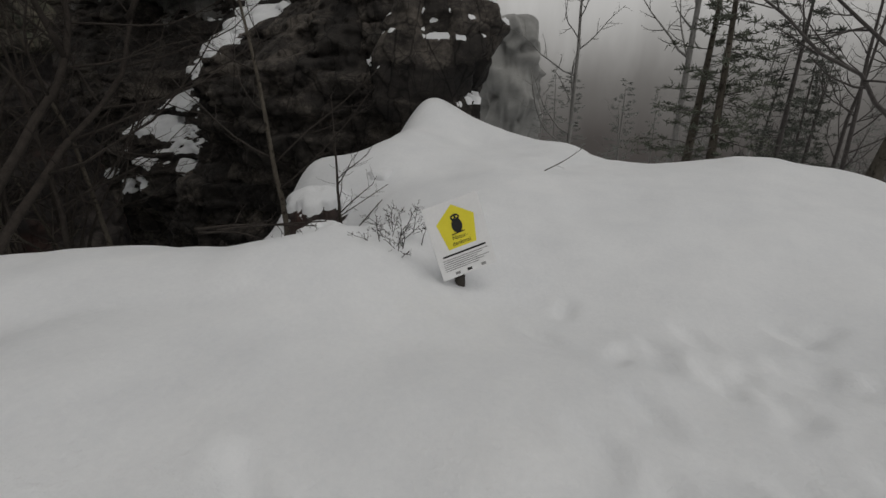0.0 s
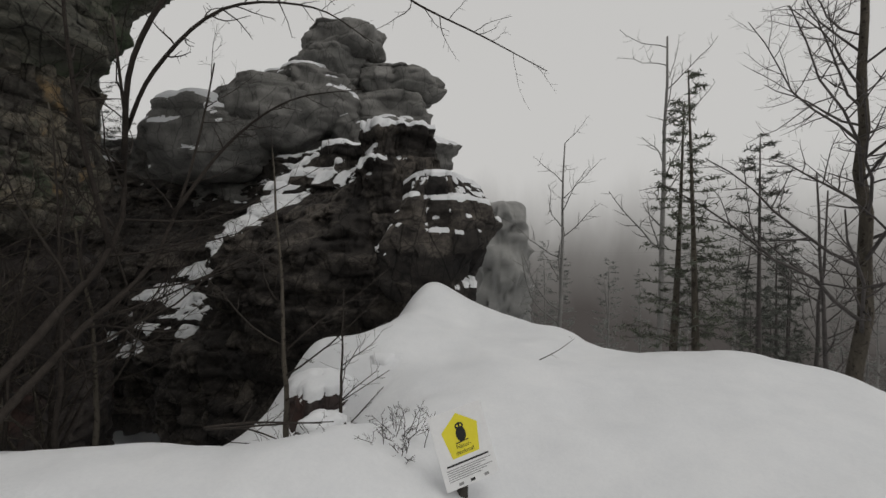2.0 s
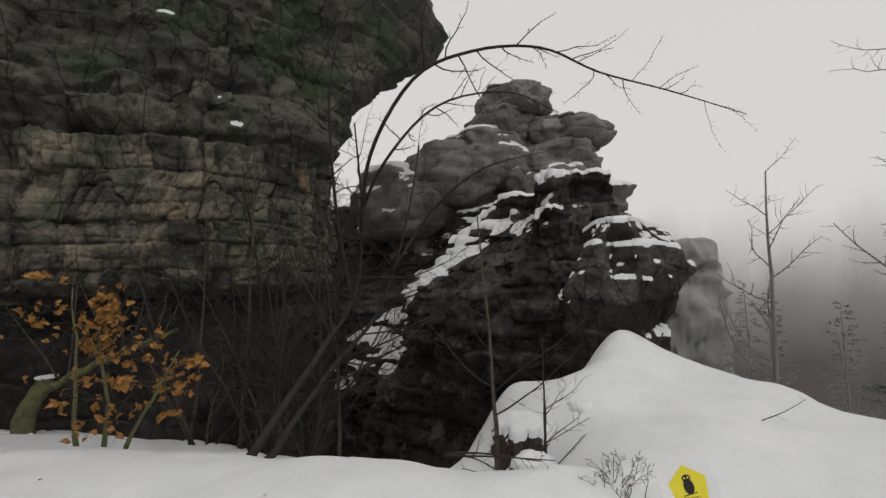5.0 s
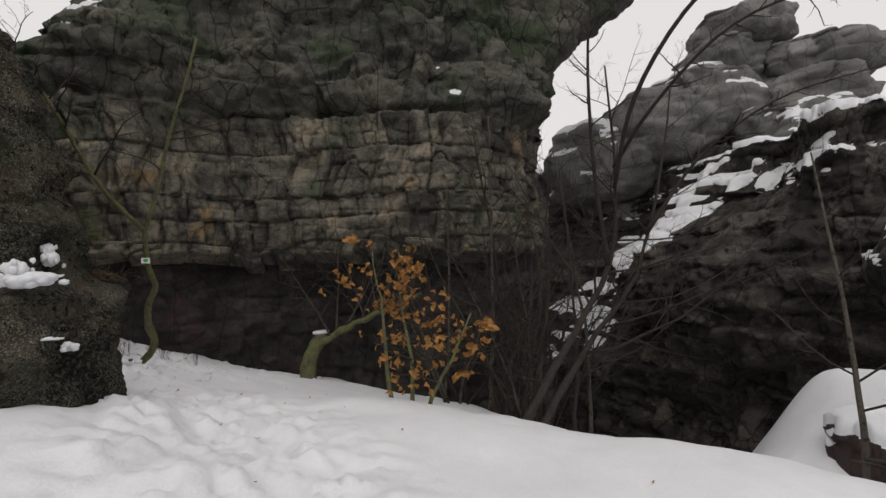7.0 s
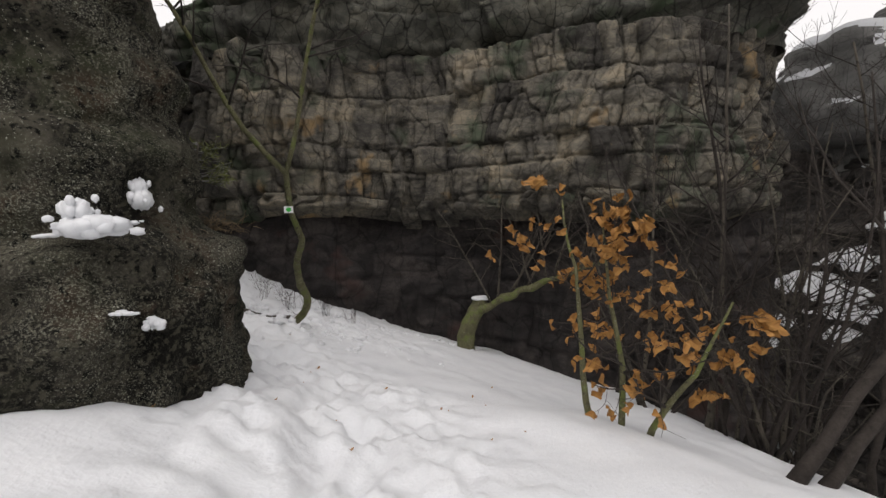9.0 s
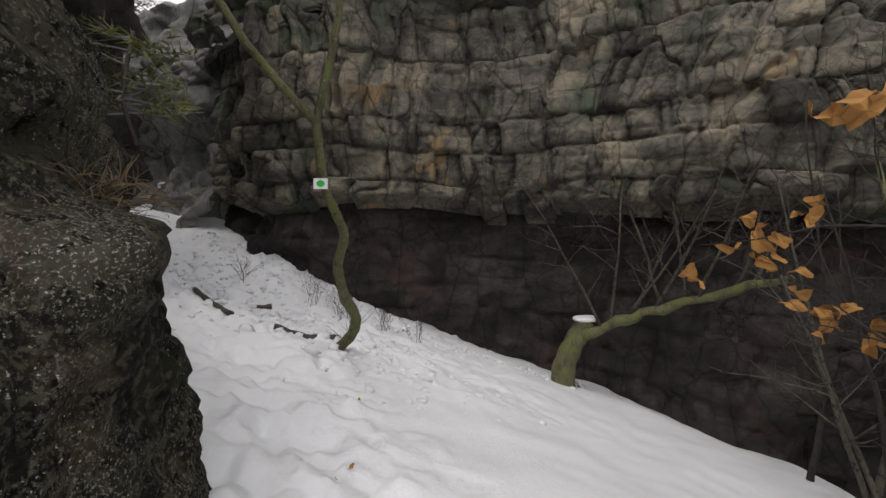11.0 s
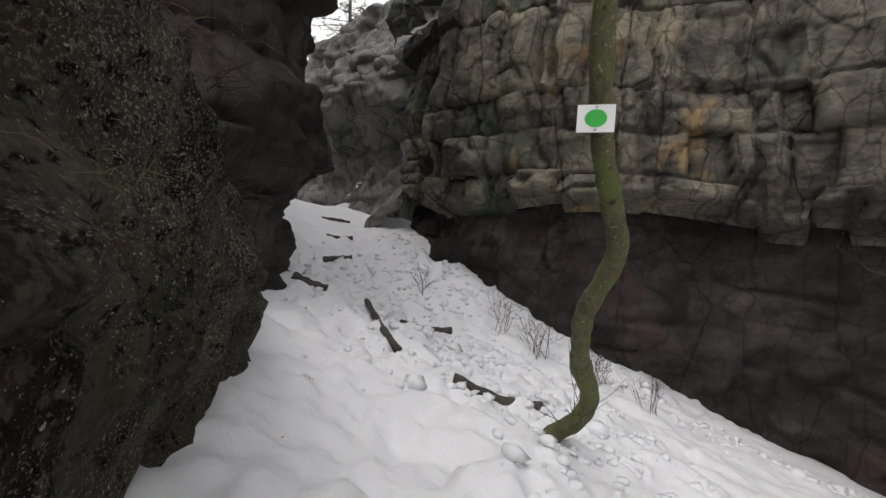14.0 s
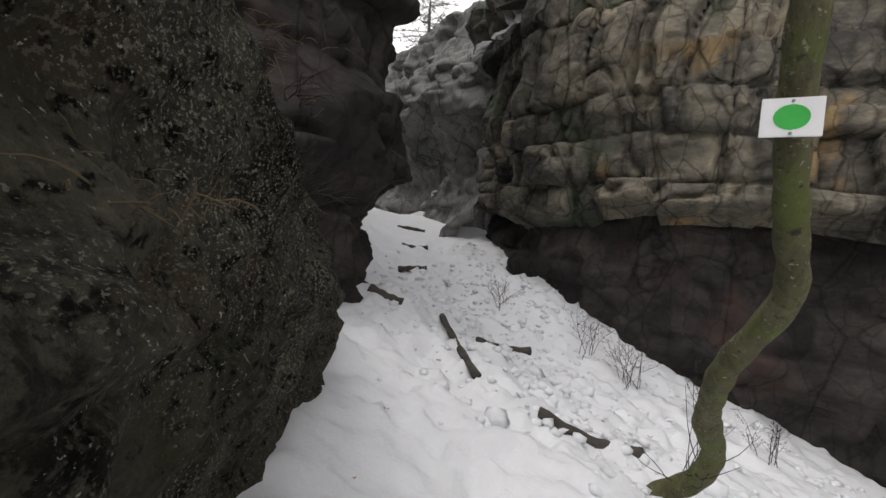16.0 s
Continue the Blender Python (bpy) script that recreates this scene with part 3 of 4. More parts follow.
def boulder(name, centre, radii, mat, seed, turn=0.0, amp=0.10, bulge=0.22, flat=0.6, label="", snow=0.0, rings=90, layer=(0.25, 0.7), shape=None, parent=None, category="rock", groove=0.05):
    """A free-standing rock: a blunt closed body with bedding and joints."""
    th = np.linspace(0, 2 * math.pi, rings * 2 + 1)
    ph = np.linspace(-math.pi / 2, math.pi / 2, rings)
    TH, PH = np.meshgrid(th, ph)
    ct = np.sign(np.cos(TH)) * np.abs(np.cos(TH)) ** 0.8
    st = np.sign(np.sin(TH)) * np.abs(np.sin(TH)) ** 0.8
    cp = np.abs(np.cos(PH)) ** flat
    sp = np.sign(np.sin(PH)) * np.abs(np.sin(PH)) ** 0.85
    grow_ = np.ones_like(TH) if shape is None else shape(sp, TH)
    X, Y, Z = radii[0] * ct * cp * grow_, radii[1] * st * cp * grow_, radii[2] * sp
    R = np.hypot(X, Y) + 1e-6
    co, si = X / R, Y / R
    S = np.where(TH > math.pi, 2 * math.pi - TH, TH) * (radii[0] + radii[1]) / 2 + 40
    out, g, rnd = course_blocks(S, Z, seed, layer, groove=groove)
    d = (amp * (out - 0.5) + g) * np.abs(np.cos(PH)) ** 0.5 + bulge * fbm(co * max(0.9, radii[0] * 0.6) + seed, si * max(0.9, radii[1] * 0.6), Z * 0.6 / min(1, 1.5 * radii[2]), 3, seed) + 0.06 * fbm(X * 2.4, Y * 2.4, Z * 3, 4, seed + 5)
    d = d * np.clip(2.5 * np.cos(PH), 0, 1)
    d[:, -1] = d[:, 0]
    X, Y = X + co * d, Y + si * d
    Z = Z + 0.3 * bulge * fbm(X * 0.7, Y * 0.7, Z * 0.7, 2, seed + 8)
    c, s = math.cos(turn), math.sin(turn)
    V = np.stack([centre[0] + c * X - s * Y, centre[1] + s * X + c * Y, centre[2] + Z], -1)
    ob = grid_object(name, V, mat, parent, attr=rnd)
    tagged(ob, label, "" if parent else category)
    if snow:
        du, dv = np.gradient(V, axis=1), np.gradient(V, axis=0)
        N = np.cross(du, dv)
        N /= np.linalg.norm(N, axis=2, keepdims=True) + 1e-9
        m = smooth(0.75 - 0.45 * snow, 0.9 - 0.35 * snow, N[..., 2] + 0.2 * fbm(V[..., 0], V[..., 1], V[..., 2], 2, seed + 31))
        keep = np.maximum.reduce([m[:-1, :-1], m[1:, :-1], m[:-1, 1:], m[1:, 1:]]) > 0.02
        if keep.any():
            W = V + (N * 0.35 + np.array([0, 0, 0.65])) * (m * (0.06 + 0.1 * snow) - 0.012)[..., None]
            tagged(grid_object("snow_cover", W, SNOW, keep=keep), "white snow lying on a dark boulder", "snow", kind="stuff")
    return ob


def steps(x, *pairs):
    """Piecewise smooth value: (from, to, change) added up."""
    v = 0
    for a, b, c in pairs:
        v = v + c * smooth(a, b, x)
    return v


# the big jointed face beside the gully: recessed foot, its shade put into a dark colour, blocky band, rounded upper
# mass
MAIN = [(-6.6, 12.3), (-5.4, 11.0), (-4.4, 9.7), (-2.8, 9.3), (-1.2, 9.2), (0.2, 9.4), (2.0, 8.7), (3.7, 7.3), (5.2, 6.4), (7.2, 6.2), (8.9, 6.7), (10.0, 7.9), (10.2, 10.4)]


def prow(s, z):
    return smooth(0.80, 0.93, s) * np.clip((z - 4.0) / 7.5, 0, 1.28) ** 1.8 * 4.7


main_cliff = tagged(empty("cliff"), "sandstone cliff with dark undercut foot and blocky face", "cliff")
cliff("foot", MAIN, -4.6, 2.0, lambda s, z: -0.45 - 0.35 * smooth(0.2, 1.6, z) + 0.35 * smooth(-1.0, -3.5, z) + 0.5 * smooth(0.75, 0.9, s), SHADEROCK, 3, 0.06, 0.14, 0.10, 0.35, 0.06, (0.4, 1.2), (0.5, 1.8),
      label="undercut foot darkened with recess shade", cracks=0.06, parent=main_cliff)
cliff("face", MAIN, 1.45, 5.75, lambda s, z: 0.08 * smooth(1.4, 1.9, z) - 0.55 * smooth(1.8, 1.45, z) - 0.28 * smooth(3.0, 5.6, z) + prow(s, z) - 0.4 * smooth(0.22, 0.1, s), ROCK, 17, 0.034, 0.34, 0.05, 0.26, 0.09, (0.5, 1.5), (0.25, 0.9),
      label="tan and grey jointed blocks", ragged=0.28, cracks=0.11, parent=main_cliff)
cliff("top", MAIN, 5.6, 14.6, lambda s, z: -0.6 + steps(z, (5.6, 6.3, 0.4), (6.5, 9.0, -0.2), (12.6, 14.6, -0.9)) + prow(s, z) - smooth(0.30, 0.05, s) * smooth(5.6, 9, z) * 3.0,
      MOSSROCK, 29, 0.07, 0.34, 0.14, 0.7, 0.10, (0.6, 1.6), (0.7, 2.6), 4.0, "mossy rounded upper rock", snow=0.10, snow_seed=3, clump=0.75, cracks=0.08, parent=main_cliff, apex=(1.5, 15.5, 14.8))

# rock mass across the ravine, with snowy ledges
MASS = [(9.5, 19.0), (11.6, 14.5), (12.9, 11.0), (13.0, 8.6), (12.5, 6.4), (12.1, 4.0), (12.0, 1.6), (12.5, -0.2), (13.6, -1.6)]
cliff("rock_mass", MASS, -6.0, 5.2, lambda s, z: steps(z, (-6, -1.0, -0.3), (1.0, 5.2, -3.6)) * (1 - 0.7 * smooth(0.74, 0.9, s)) - 1.3 * smooth(0.62, 0.45, s) * smooth(-1.5, 2.0, z) * smooth(0.2, 0.45, s), DARKROCK, 41, 0.06, 0.42, 0.16, 0.7, 0.08, (0.35, 0.9), (0.5, 2.0), 0.8,
      "dark rock mass with snow on its many ledges", snow=0.72, snow_seed=2, snow_zmin=-5.5, cracks=0.10,
      where=lambda s, z: np.clip(smooth(1.7, 0.9, np.abs(z + 1.2 - (s - 0.44) * 24 + 0.7 * fbm(s * 14, z * 0.7, 0, 2, 5))) + 0.5 * smooth(3.2, 4.2, z) * smooth(0.45, 0.6, s) * smooth(0.0, 0.3, fbm(s * 20, z, 2, 2, 9)), 0, 1))
crest = tagged(empty("rock_crest"), "weathered sandstone crest with mist tinted into its grey", "rock")
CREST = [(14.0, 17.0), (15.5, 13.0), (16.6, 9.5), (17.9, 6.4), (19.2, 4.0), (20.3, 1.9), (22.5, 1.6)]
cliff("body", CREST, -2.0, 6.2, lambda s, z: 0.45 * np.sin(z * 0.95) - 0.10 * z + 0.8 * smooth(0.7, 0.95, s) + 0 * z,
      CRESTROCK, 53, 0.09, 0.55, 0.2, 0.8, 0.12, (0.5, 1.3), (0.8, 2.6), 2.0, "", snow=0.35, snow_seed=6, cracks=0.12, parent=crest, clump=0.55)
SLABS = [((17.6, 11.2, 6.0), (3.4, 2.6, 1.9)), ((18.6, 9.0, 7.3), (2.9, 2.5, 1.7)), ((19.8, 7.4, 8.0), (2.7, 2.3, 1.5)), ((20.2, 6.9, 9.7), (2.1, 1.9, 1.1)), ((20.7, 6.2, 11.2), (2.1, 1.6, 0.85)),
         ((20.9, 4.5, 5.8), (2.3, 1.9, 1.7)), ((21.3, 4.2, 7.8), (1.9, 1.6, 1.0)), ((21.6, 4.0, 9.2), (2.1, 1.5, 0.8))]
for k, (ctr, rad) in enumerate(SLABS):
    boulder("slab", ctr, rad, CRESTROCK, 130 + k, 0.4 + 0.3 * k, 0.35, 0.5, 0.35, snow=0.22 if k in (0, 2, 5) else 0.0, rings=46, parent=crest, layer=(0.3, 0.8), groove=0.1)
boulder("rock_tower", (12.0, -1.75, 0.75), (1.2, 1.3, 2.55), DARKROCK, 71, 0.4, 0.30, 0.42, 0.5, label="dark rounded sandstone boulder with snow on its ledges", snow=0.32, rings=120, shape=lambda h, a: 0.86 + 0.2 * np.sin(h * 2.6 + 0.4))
boulder("far_rock", (33.2, 1.0, -2.5), (2.0, 2.0, 6.8), FARROCK, 83, 0.3, 0.6, 0.8, 0.35, label="distant sandstone tower with mist tinted into its colour", snow=0.0, rings=60)
boulder("bank_rock", (7.9, -2.55, -0.75), (0.45, 0.5, 0.42), SHADEROCK, 85, 0.8, 0.08, 0.12, label="dark rock half buried in the snow bank", snow=0.5, rings=36)
boulder("bank_rock", (5.75, -2.65, -1.15), (0.4, 0.45, 0.5), SHADEROCK, 86, 0.1, 0.08, 0.12, label="dark rock half buried in the snow bank", snow=0.4, rings=36)
boulder("bank_rock", (7.0, -1.7, -1.15), (0.6, 0.5, 0.55), SHADEROCK, 87, 0.4, 0.1, 0.15, label="dark rock half buried in the snow bank", snow=0.5, rings=36)

# the rock close beside the path, with a small ledge
NEAR = [(-5.4, 0.1), (-3.6, 0.4), (-2.1, 0.6), (-1.55, 1.12), (-1.32, 1.85), (-1.62, 2.5), (-2.42, 3.25), (-3.3, 4.1), (-4.0, 4.7), (-4.9, 4.75), (-5.6, 4.2)]
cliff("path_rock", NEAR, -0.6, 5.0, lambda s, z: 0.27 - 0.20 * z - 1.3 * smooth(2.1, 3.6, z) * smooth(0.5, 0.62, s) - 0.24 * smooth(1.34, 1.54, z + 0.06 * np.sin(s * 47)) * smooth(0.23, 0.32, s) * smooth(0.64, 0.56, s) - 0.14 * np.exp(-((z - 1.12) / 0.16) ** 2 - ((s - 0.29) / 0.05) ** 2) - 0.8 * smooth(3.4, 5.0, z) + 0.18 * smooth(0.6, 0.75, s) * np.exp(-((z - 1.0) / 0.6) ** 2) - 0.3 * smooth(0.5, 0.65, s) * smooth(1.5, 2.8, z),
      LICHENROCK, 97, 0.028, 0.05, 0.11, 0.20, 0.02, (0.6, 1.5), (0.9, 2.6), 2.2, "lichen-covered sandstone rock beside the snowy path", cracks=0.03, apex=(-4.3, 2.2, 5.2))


def snow_dab(centre, radii, seed, n=26):
    """A crumbly patch of snow: many flattened lumps grown into one another."""
    rng = random.Random(seed)
    verts, faces = [], []
    for k in range(n):
        a, f = rng.uniform(0, 2 * math.pi), rng.random() ** 0.6
        far = rng.random() < 0.2
        c = np.array(centre) + np.array([math.cos(a) * radii[0], math.sin(a) * radii[1], rng.gauss(0, 0.25) * radii[2]]) * (f * (1.35 if far else 0.8))
        r = (0.18 if far else 0.48 - 0.2 * f) * rng.uniform(0.8, 1.2)
        bm = bmesh.new()
        bmesh.ops.create_icosphere(bm, subdivisions=2, radius=1.0)
        bm.verts.index_update()
        o = len(verts)
        for v in bm.verts:
            g = r * (1 + 0.3 * float(vnoise(v.co.x * 1.7 + k, v.co.y * 1.7, v.co.z * 1.7 + seed, 3)))
            verts.append((c[0] + v.co.x * g * radii[0], c[1] + v.co.y * g * radii[1], c[2] + v.co.z * g * radii[2]))
        faces += [tuple(o + v.index for v in f_.verts) for f_ in bm.faces]
        bm.free()
    tagged(mesh_object("snow_patch", verts, faces, SNOW), "crumbly patch of snow caught on the lichen rock", "snow", kind="stuff")


for centre, radii, seed, n in (((-1.76, 0.82, 1.54), (0.19, 0.15, 0.12), 1, 40), ((-1.83, 0.81, 1.63), (0.09, 0.08, 0.12), 2, 24), ((-1.95, 0.78, 1.49), (0.08, 0.06, 0.03), 7, 10), ((-1.62, 0.90, 1.56), (0.07, 0.06, 0.03), 8, 10),
                               ((-1.72, 1.30, 1.71), (0.08, 0.10, 0.12), 6, 26), ((-1.74, 1.32, 1.80), (0.06, 0.07, 0.11), 9, 16), ((-1.60, 0.78, 1.05), (0.08, 0.05, 0.03), 3, 10), ((-1.52, 0.95, 0.95), (0.08, 0.06, 0.08), 4, 14)):
    snow_dab(centre, radii, seed, n)
WALL = [(-7.2, 2.6), (-5.5, 4.0), (-4.65, 5.1), (-4.6, 6.0), (-4.95, 6.8), (-5.7, 7.6), (-7.6, 8.2), (-10.5, 9.8), (-14, 13)]
cliff("gully_wall", WALL, -0.8, 8.5, lambda s, z: 0.25 * smooth(1.2, 2.2, z) - 0.3 * smooth(0.4, 1.2, z) * smooth(2.2, 1.2, z) + 0.2 * np.sin(z * 1.1) - 0.03 * z + 0 * s, SHADEROCK, 103, 0.05, 0.28, 0.12, 0.3, 0.06, (0.4, 1.0), (0.6, 1.8), 3.0,
      "tall dark rock wall leaning over the gully", cracks=0.08)
END = [(-18.5, 18.0), (-14.6, 17.4), (-11.0, 15.4), (-8.0, 13.6), (-6.2, 12.4)]
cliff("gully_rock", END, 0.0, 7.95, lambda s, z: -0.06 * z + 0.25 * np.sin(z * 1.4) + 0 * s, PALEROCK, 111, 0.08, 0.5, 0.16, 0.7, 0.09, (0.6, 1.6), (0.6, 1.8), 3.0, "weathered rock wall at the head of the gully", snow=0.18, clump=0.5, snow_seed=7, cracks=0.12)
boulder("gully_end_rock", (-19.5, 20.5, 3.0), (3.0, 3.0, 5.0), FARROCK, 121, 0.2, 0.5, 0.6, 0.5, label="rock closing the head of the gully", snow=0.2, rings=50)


# ---- trees ----
def twig_path(rng, start, way, length, r0, r1, n=6, wobble=0.25, lift=0.0):
    pts, d = [np.array(start, float)], np.array(way, float)
    d /= np.linalg.norm(d)
    for i in range(n):
        d = d + wobble * np.array([rng.gauss(0, 1), rng.gauss(0, 1), rng.gauss(0, 0.8)]) * 0.5 + np.array([0, 0, lift / n])
        d /= np.linalg.norm(d)
        pts.append(pts[-1] + d * length / n)
    return np.array(pts), np.linspace(r0, r1, n + 1)


def branches(rng, path, radii, levels, count, ratio=0.5, spread=0.9, lift=0.3, wobble=0.3, frm=0.25, thin=0.5):
    """Limbs off a path, and twigs off the limbs."""
    out = []
    total = np.linalg.norm(np.diff(path, axis=0), axis=1).sum()
    for c in range(count[0]):
        f = frm + (1 - frm) * (c + rng.random()) / count[0]
        i = min(len(path) - 2, int(f * (len(path) - 1)))
        u = f * (len(path) - 1) - i
        p = path[i] * (1 - u) + path[i + 1] * u
        t = path[i + 1] - path[i]
        t = t / (np.linalg.norm(t) + 1e-9)
        side = np.array([rng.gauss(0, 1), rng.gauss(0, 1), rng.gauss(0, 0.6)])
        side -= side.dot(t) * t
        side /= np.linalg.norm(side) + 1e-9
        way = t * (1 - 0.5 * spread) + side * spread
        r = max(0.0022, min(radii[i] * thin, radii[i] * 0.9))
        ln = total * ratio * (1.15 - 0.7 * f) * rng.uniform(0.6, 1.2)
        q, rr = twig_path(rng, p, way, ln, r, max(0.0015, r * 0.3), 6 if levels > 1 else 4, wobble, lift)
        out.append((q, rr))
        if levels > 1:
            out += branches(rng, q, rr, levels - 1, count[1:] or count, ratio * 1.05, spread, lift, wobble, 0.2, 0.6)
    return out


def bare_tree(name, foot, top, r, seed, label, levels=3, count=(9, 6, 4), bark=BARK, twig=TWIG, ratio=0.42, via=(), lift=0.35, frm=0.3, spread=0.9, group="", sink=0.15, thin=0.45):
    """A leafless tree: a tapered trunk through given places, limbs, twigs."""
    rng = random.Random(seed)
    pts = [np.array(foot, float) - np.array([0, 0, sink])] + [np.array(v, float) for v in via] + [np.array(top, float)]
    line = spline(pts, max(3, 18 // len(pts)))
    jig = np.array([[rng.gauss(0, 1), rng.gauss(0, 1), 0] for _ in line]) * r * 0.25
    jig[0] = 0
    line = line + jig
    rad = np.linspace(r, r * 0.22, len(line))
    rad[0] *= 1.25
    root = empty(name)
    tubes("trunk", [(line, rad)], bark, root, sides=9)
    limbs = branches(rng, line, rad, levels, count, ratio, spread, lift, 0.3, frm, thin)
    if limbs:
        tubes("crown", limbs, twig, root)
    tagged(root, label, "tree", group)
    return root


def conifer(name, foot, height, r, seed, label, needle=NEEDLE, bark=BARK, lean=(0, 0), start=0.25, reach=0.24, dense=1.0, group=""):
    rng = random.Random(seed)
    root = empty(name)
    base = np.array(foot, float) - np.array([0, 0, 0.2])
    top = base + np.array([lean[0], lean[1], height])
    line = spline([base, base * 0.6 + top * 0.4 + np.array([rng.gauss(0, .08), rng.gauss(0, .08), 0]), top], 6)
    rad = np.linspace(r, 0.012, len(line))
    tubes("trunk", [(line, rad)], bark, root, sides=8)
    limbs, verts, faces = [], [], []
    n = int(height * 7 * dense)
    for c in range(n):
        f = start + (1 - start) * (c + rng.random()) / n
        k = f * (len(line) - 1)
        i = min(len(line) - 2, int(k))
        p = line[i] + (line[i + 1] - line[i]) * (k - i)
        a = rng.uniform(0, 2 * math.pi)
        ln = height * reach * (1.05 - f) ** 0.8 * rng.uniform(0.45, 1.15) + 0.12
        q, rr = twig_path(rng, p, (math.cos(a), math.sin(a), rng.uniform(-0.25, 0.25)), ln, max(0.006, 0.012 * ln), 0.003, 5, 0.22, 0.12)
        limbs.append((q, rr))
        for m in range(int(4 + ln * 7)):
            g = rng.uniform(0.25, 1.0) * 5
            j = min(4, int(g))
            o = q[j] + (q[j + 1] - q[j]) * (g - j)
            sub, sr = twig_path(rng, o, (math.cos(a) + rng.gauss(0, .8), math.sin(a) + rng.gauss(0, .8), rng.gauss(0.1, .3)), 0.12 + 0.14 * ln * rng.random(), 0.003, 0.0015, 2, 0.2)
            limbs.append((sub, sr))
            for b in range(7):
                e = sub[-1] + (sub[0] - sub[-1]) * rng.random()
                w = np.array([rng.gauss(0, 1), rng.gauss(0, 1), rng.gauss(0.25, .7)])
                w *= rng.uniform(0.06, 0.13) * (0.6 + height / 12) / (np.linalg.norm(w) + 1e-9)
                x = np.cross(w, (rng.gauss(0, 1), rng.gauss(0, 1), rng.gauss(0, 1)))
                x *= 0.011 * (0.6 + height / 12) / (np.linalg.norm(x) + 1e-9)
                v = len(verts)
                verts += [e - x, e + x, e + w]
                faces.append((v, v + 1, v + 2))
    tubes("crown", limbs, MIDTWIG if needle in (NEEDLE, MIDNEEDLE) else PALETWIG, root)
    mesh_object("needles", verts, faces, needle, root, shade=False)
    tagged(root, label, "tree", group)
    return root


# the crooked tree that carries the trail marker
mt = empty("marker_tree")
MT = spline([(-1.62, 5.75, -0.45), (-1.47, 5.68, -0.14), (-1.27, 5.54, 0.10), (-1.20, 5.40, 0.33), (-1.25, 5.08, 0.60), (-1.25, 4.85, 0.79), (-1.22, 4.55, 1.02), (-1.11, 4.29, 1.30), (-1.14, 4.10, 1.50), (-1.175, 3.93, 1.66), (-1.19, 3.80, 1.88), (-1.185, 3.64, 2.20)], 12)
MR = np.interp(np.linspace(0, 1, len(MT)), [0, 0.12, 0.3, 0.5, 0.75, 1], [0.078, 0.063, 0.055, 0.048, 0.038, 0.034]) * (1 + 0.05 * np.sin(np.arange(len(MT)) * 0.95) + 0.07 * vnoise(np.arange(len(MT)) * 0.31, 0.3, 0.7, 8) + 0.2 * np.exp(-((np.linspace(0, 1, len(MT)) - 0.36) / 0.05) ** 2))
tubes("trunk", [(MT, MR)], GREENBARK, mt, sides=18)
# an old wound in the bark with swollen lips
wound = MT[38:57:3] + np.array([0.012, -0.056, 0])
tubes("wound", [(wound, 0.016 * np.sin(np.linspace(0.3, 2.9, len(wound))))], TWIG, mt, "dark split in the bark")
for side_ in (-1, 1):
    lip = wound + np.outer(np.sin(np.linspace(0, math.pi, len(wound))), (side_ * 0.02, 0.008, 0))
    tubes("bark_lip", [(lip, 0.013 + 0.004 * np.cos(np.arange(len(lip)) * 2.1))], GREENBARK, mt, sides=7)
mrng = random.Random(3)
fork = []
for way, ln, r in (((-0.6, -0.42, 0.65), 2.6, 0.034), ((0.3, -0.12, 0.95), 2.8, 0.03)):
    q, rr = twig_path(mrng, MT[-1] - np.array([0, 0, 0.05]), way, ln, r, 0.016, 8, 0.16, 0.3)
    fork.append((q, rr))
    tubes("limb", [(q, rr)], GREENBARK, mt, sides=9)
crown = []
for q, rr in fork:
    crown += branches(mrng, q, rr, 3, (7, 5, 3), 0.5, 0.9, 0.2, 0.3, 0.3)
tubes("crown", crown, TWIG, mt)
sprigs = [twig_path(mrng, MT[18 + 2 * (k % 6)], (mrng.gauss(0.2, 1), mrng.gauss(-0.2, 1), 1.1), mrng.uniform(0.2, 0.55), 0.004, 0.0015, 5, 0.25, 0.3) for k in range(14)]
for sprig in sprigs:
    tubes("sprig", [sprig], TWIG, mt)
tagged(mt, "crooked green-barked tree standing in the snow", "tree")

# trail marker plate on it: white with a green dot
face = Vector((0.05, -1.0, 0.02)).normalized()
mside = Vector((0, 0, 1)).cross(face).normalized()
MM = Matrix((mside, face.cross(mside), face)).transposed().to_4x4()
MM.translation = Vector((-1.195, 3.82, 1.722))
marker = empty("trail_marker", MM)
part("plate", box(0.108, 0.082, 0.004, 0.0012), WHITE, marker, "white plate with mud-grey rim")
bm = bmesh.new()
bmesh.ops.create_circle(bm, cap_ends=True, segments=48, radius=0.0295)
bmesh.ops.scale(bm, vec=(1.08, 0.9, 1), verts=bm.verts)
part("dot", bm, GREEN, marker, "bright green painted dot", pose(0, 0, 0.0032))
for sy in (-1, 1):
    bm = bmesh.new()
    bmesh.ops.create_uvsphere(bm, u_segments=10, v_segments=6, radius=0.0036)
    part("screw", bm, STEEL, marker, "", pose(0, sy * 0.034, 0.003))
tagged(marker, "white trail plate with green dot screwed to a trunk", "trail marker")

# sawn stump with a fallen mossy log
stump = empty("stump")
sg = np.array([2.0, 8.0, -1.55])
tubes("stem", [(spline([sg, sg + (0.02, 0, 0.5), sg + (0.2, 0, 0.95), sg + (0.38, 0, 1.3)], 5), np.linspace(0.22, 0.16, 16) * (1 + 0.06 * np.sin(np.arange(16) * 1.9)))], GREENBARK, stump, sides=14)
tagged(stump, "mossy green broken stump beside the cliff", "stump")
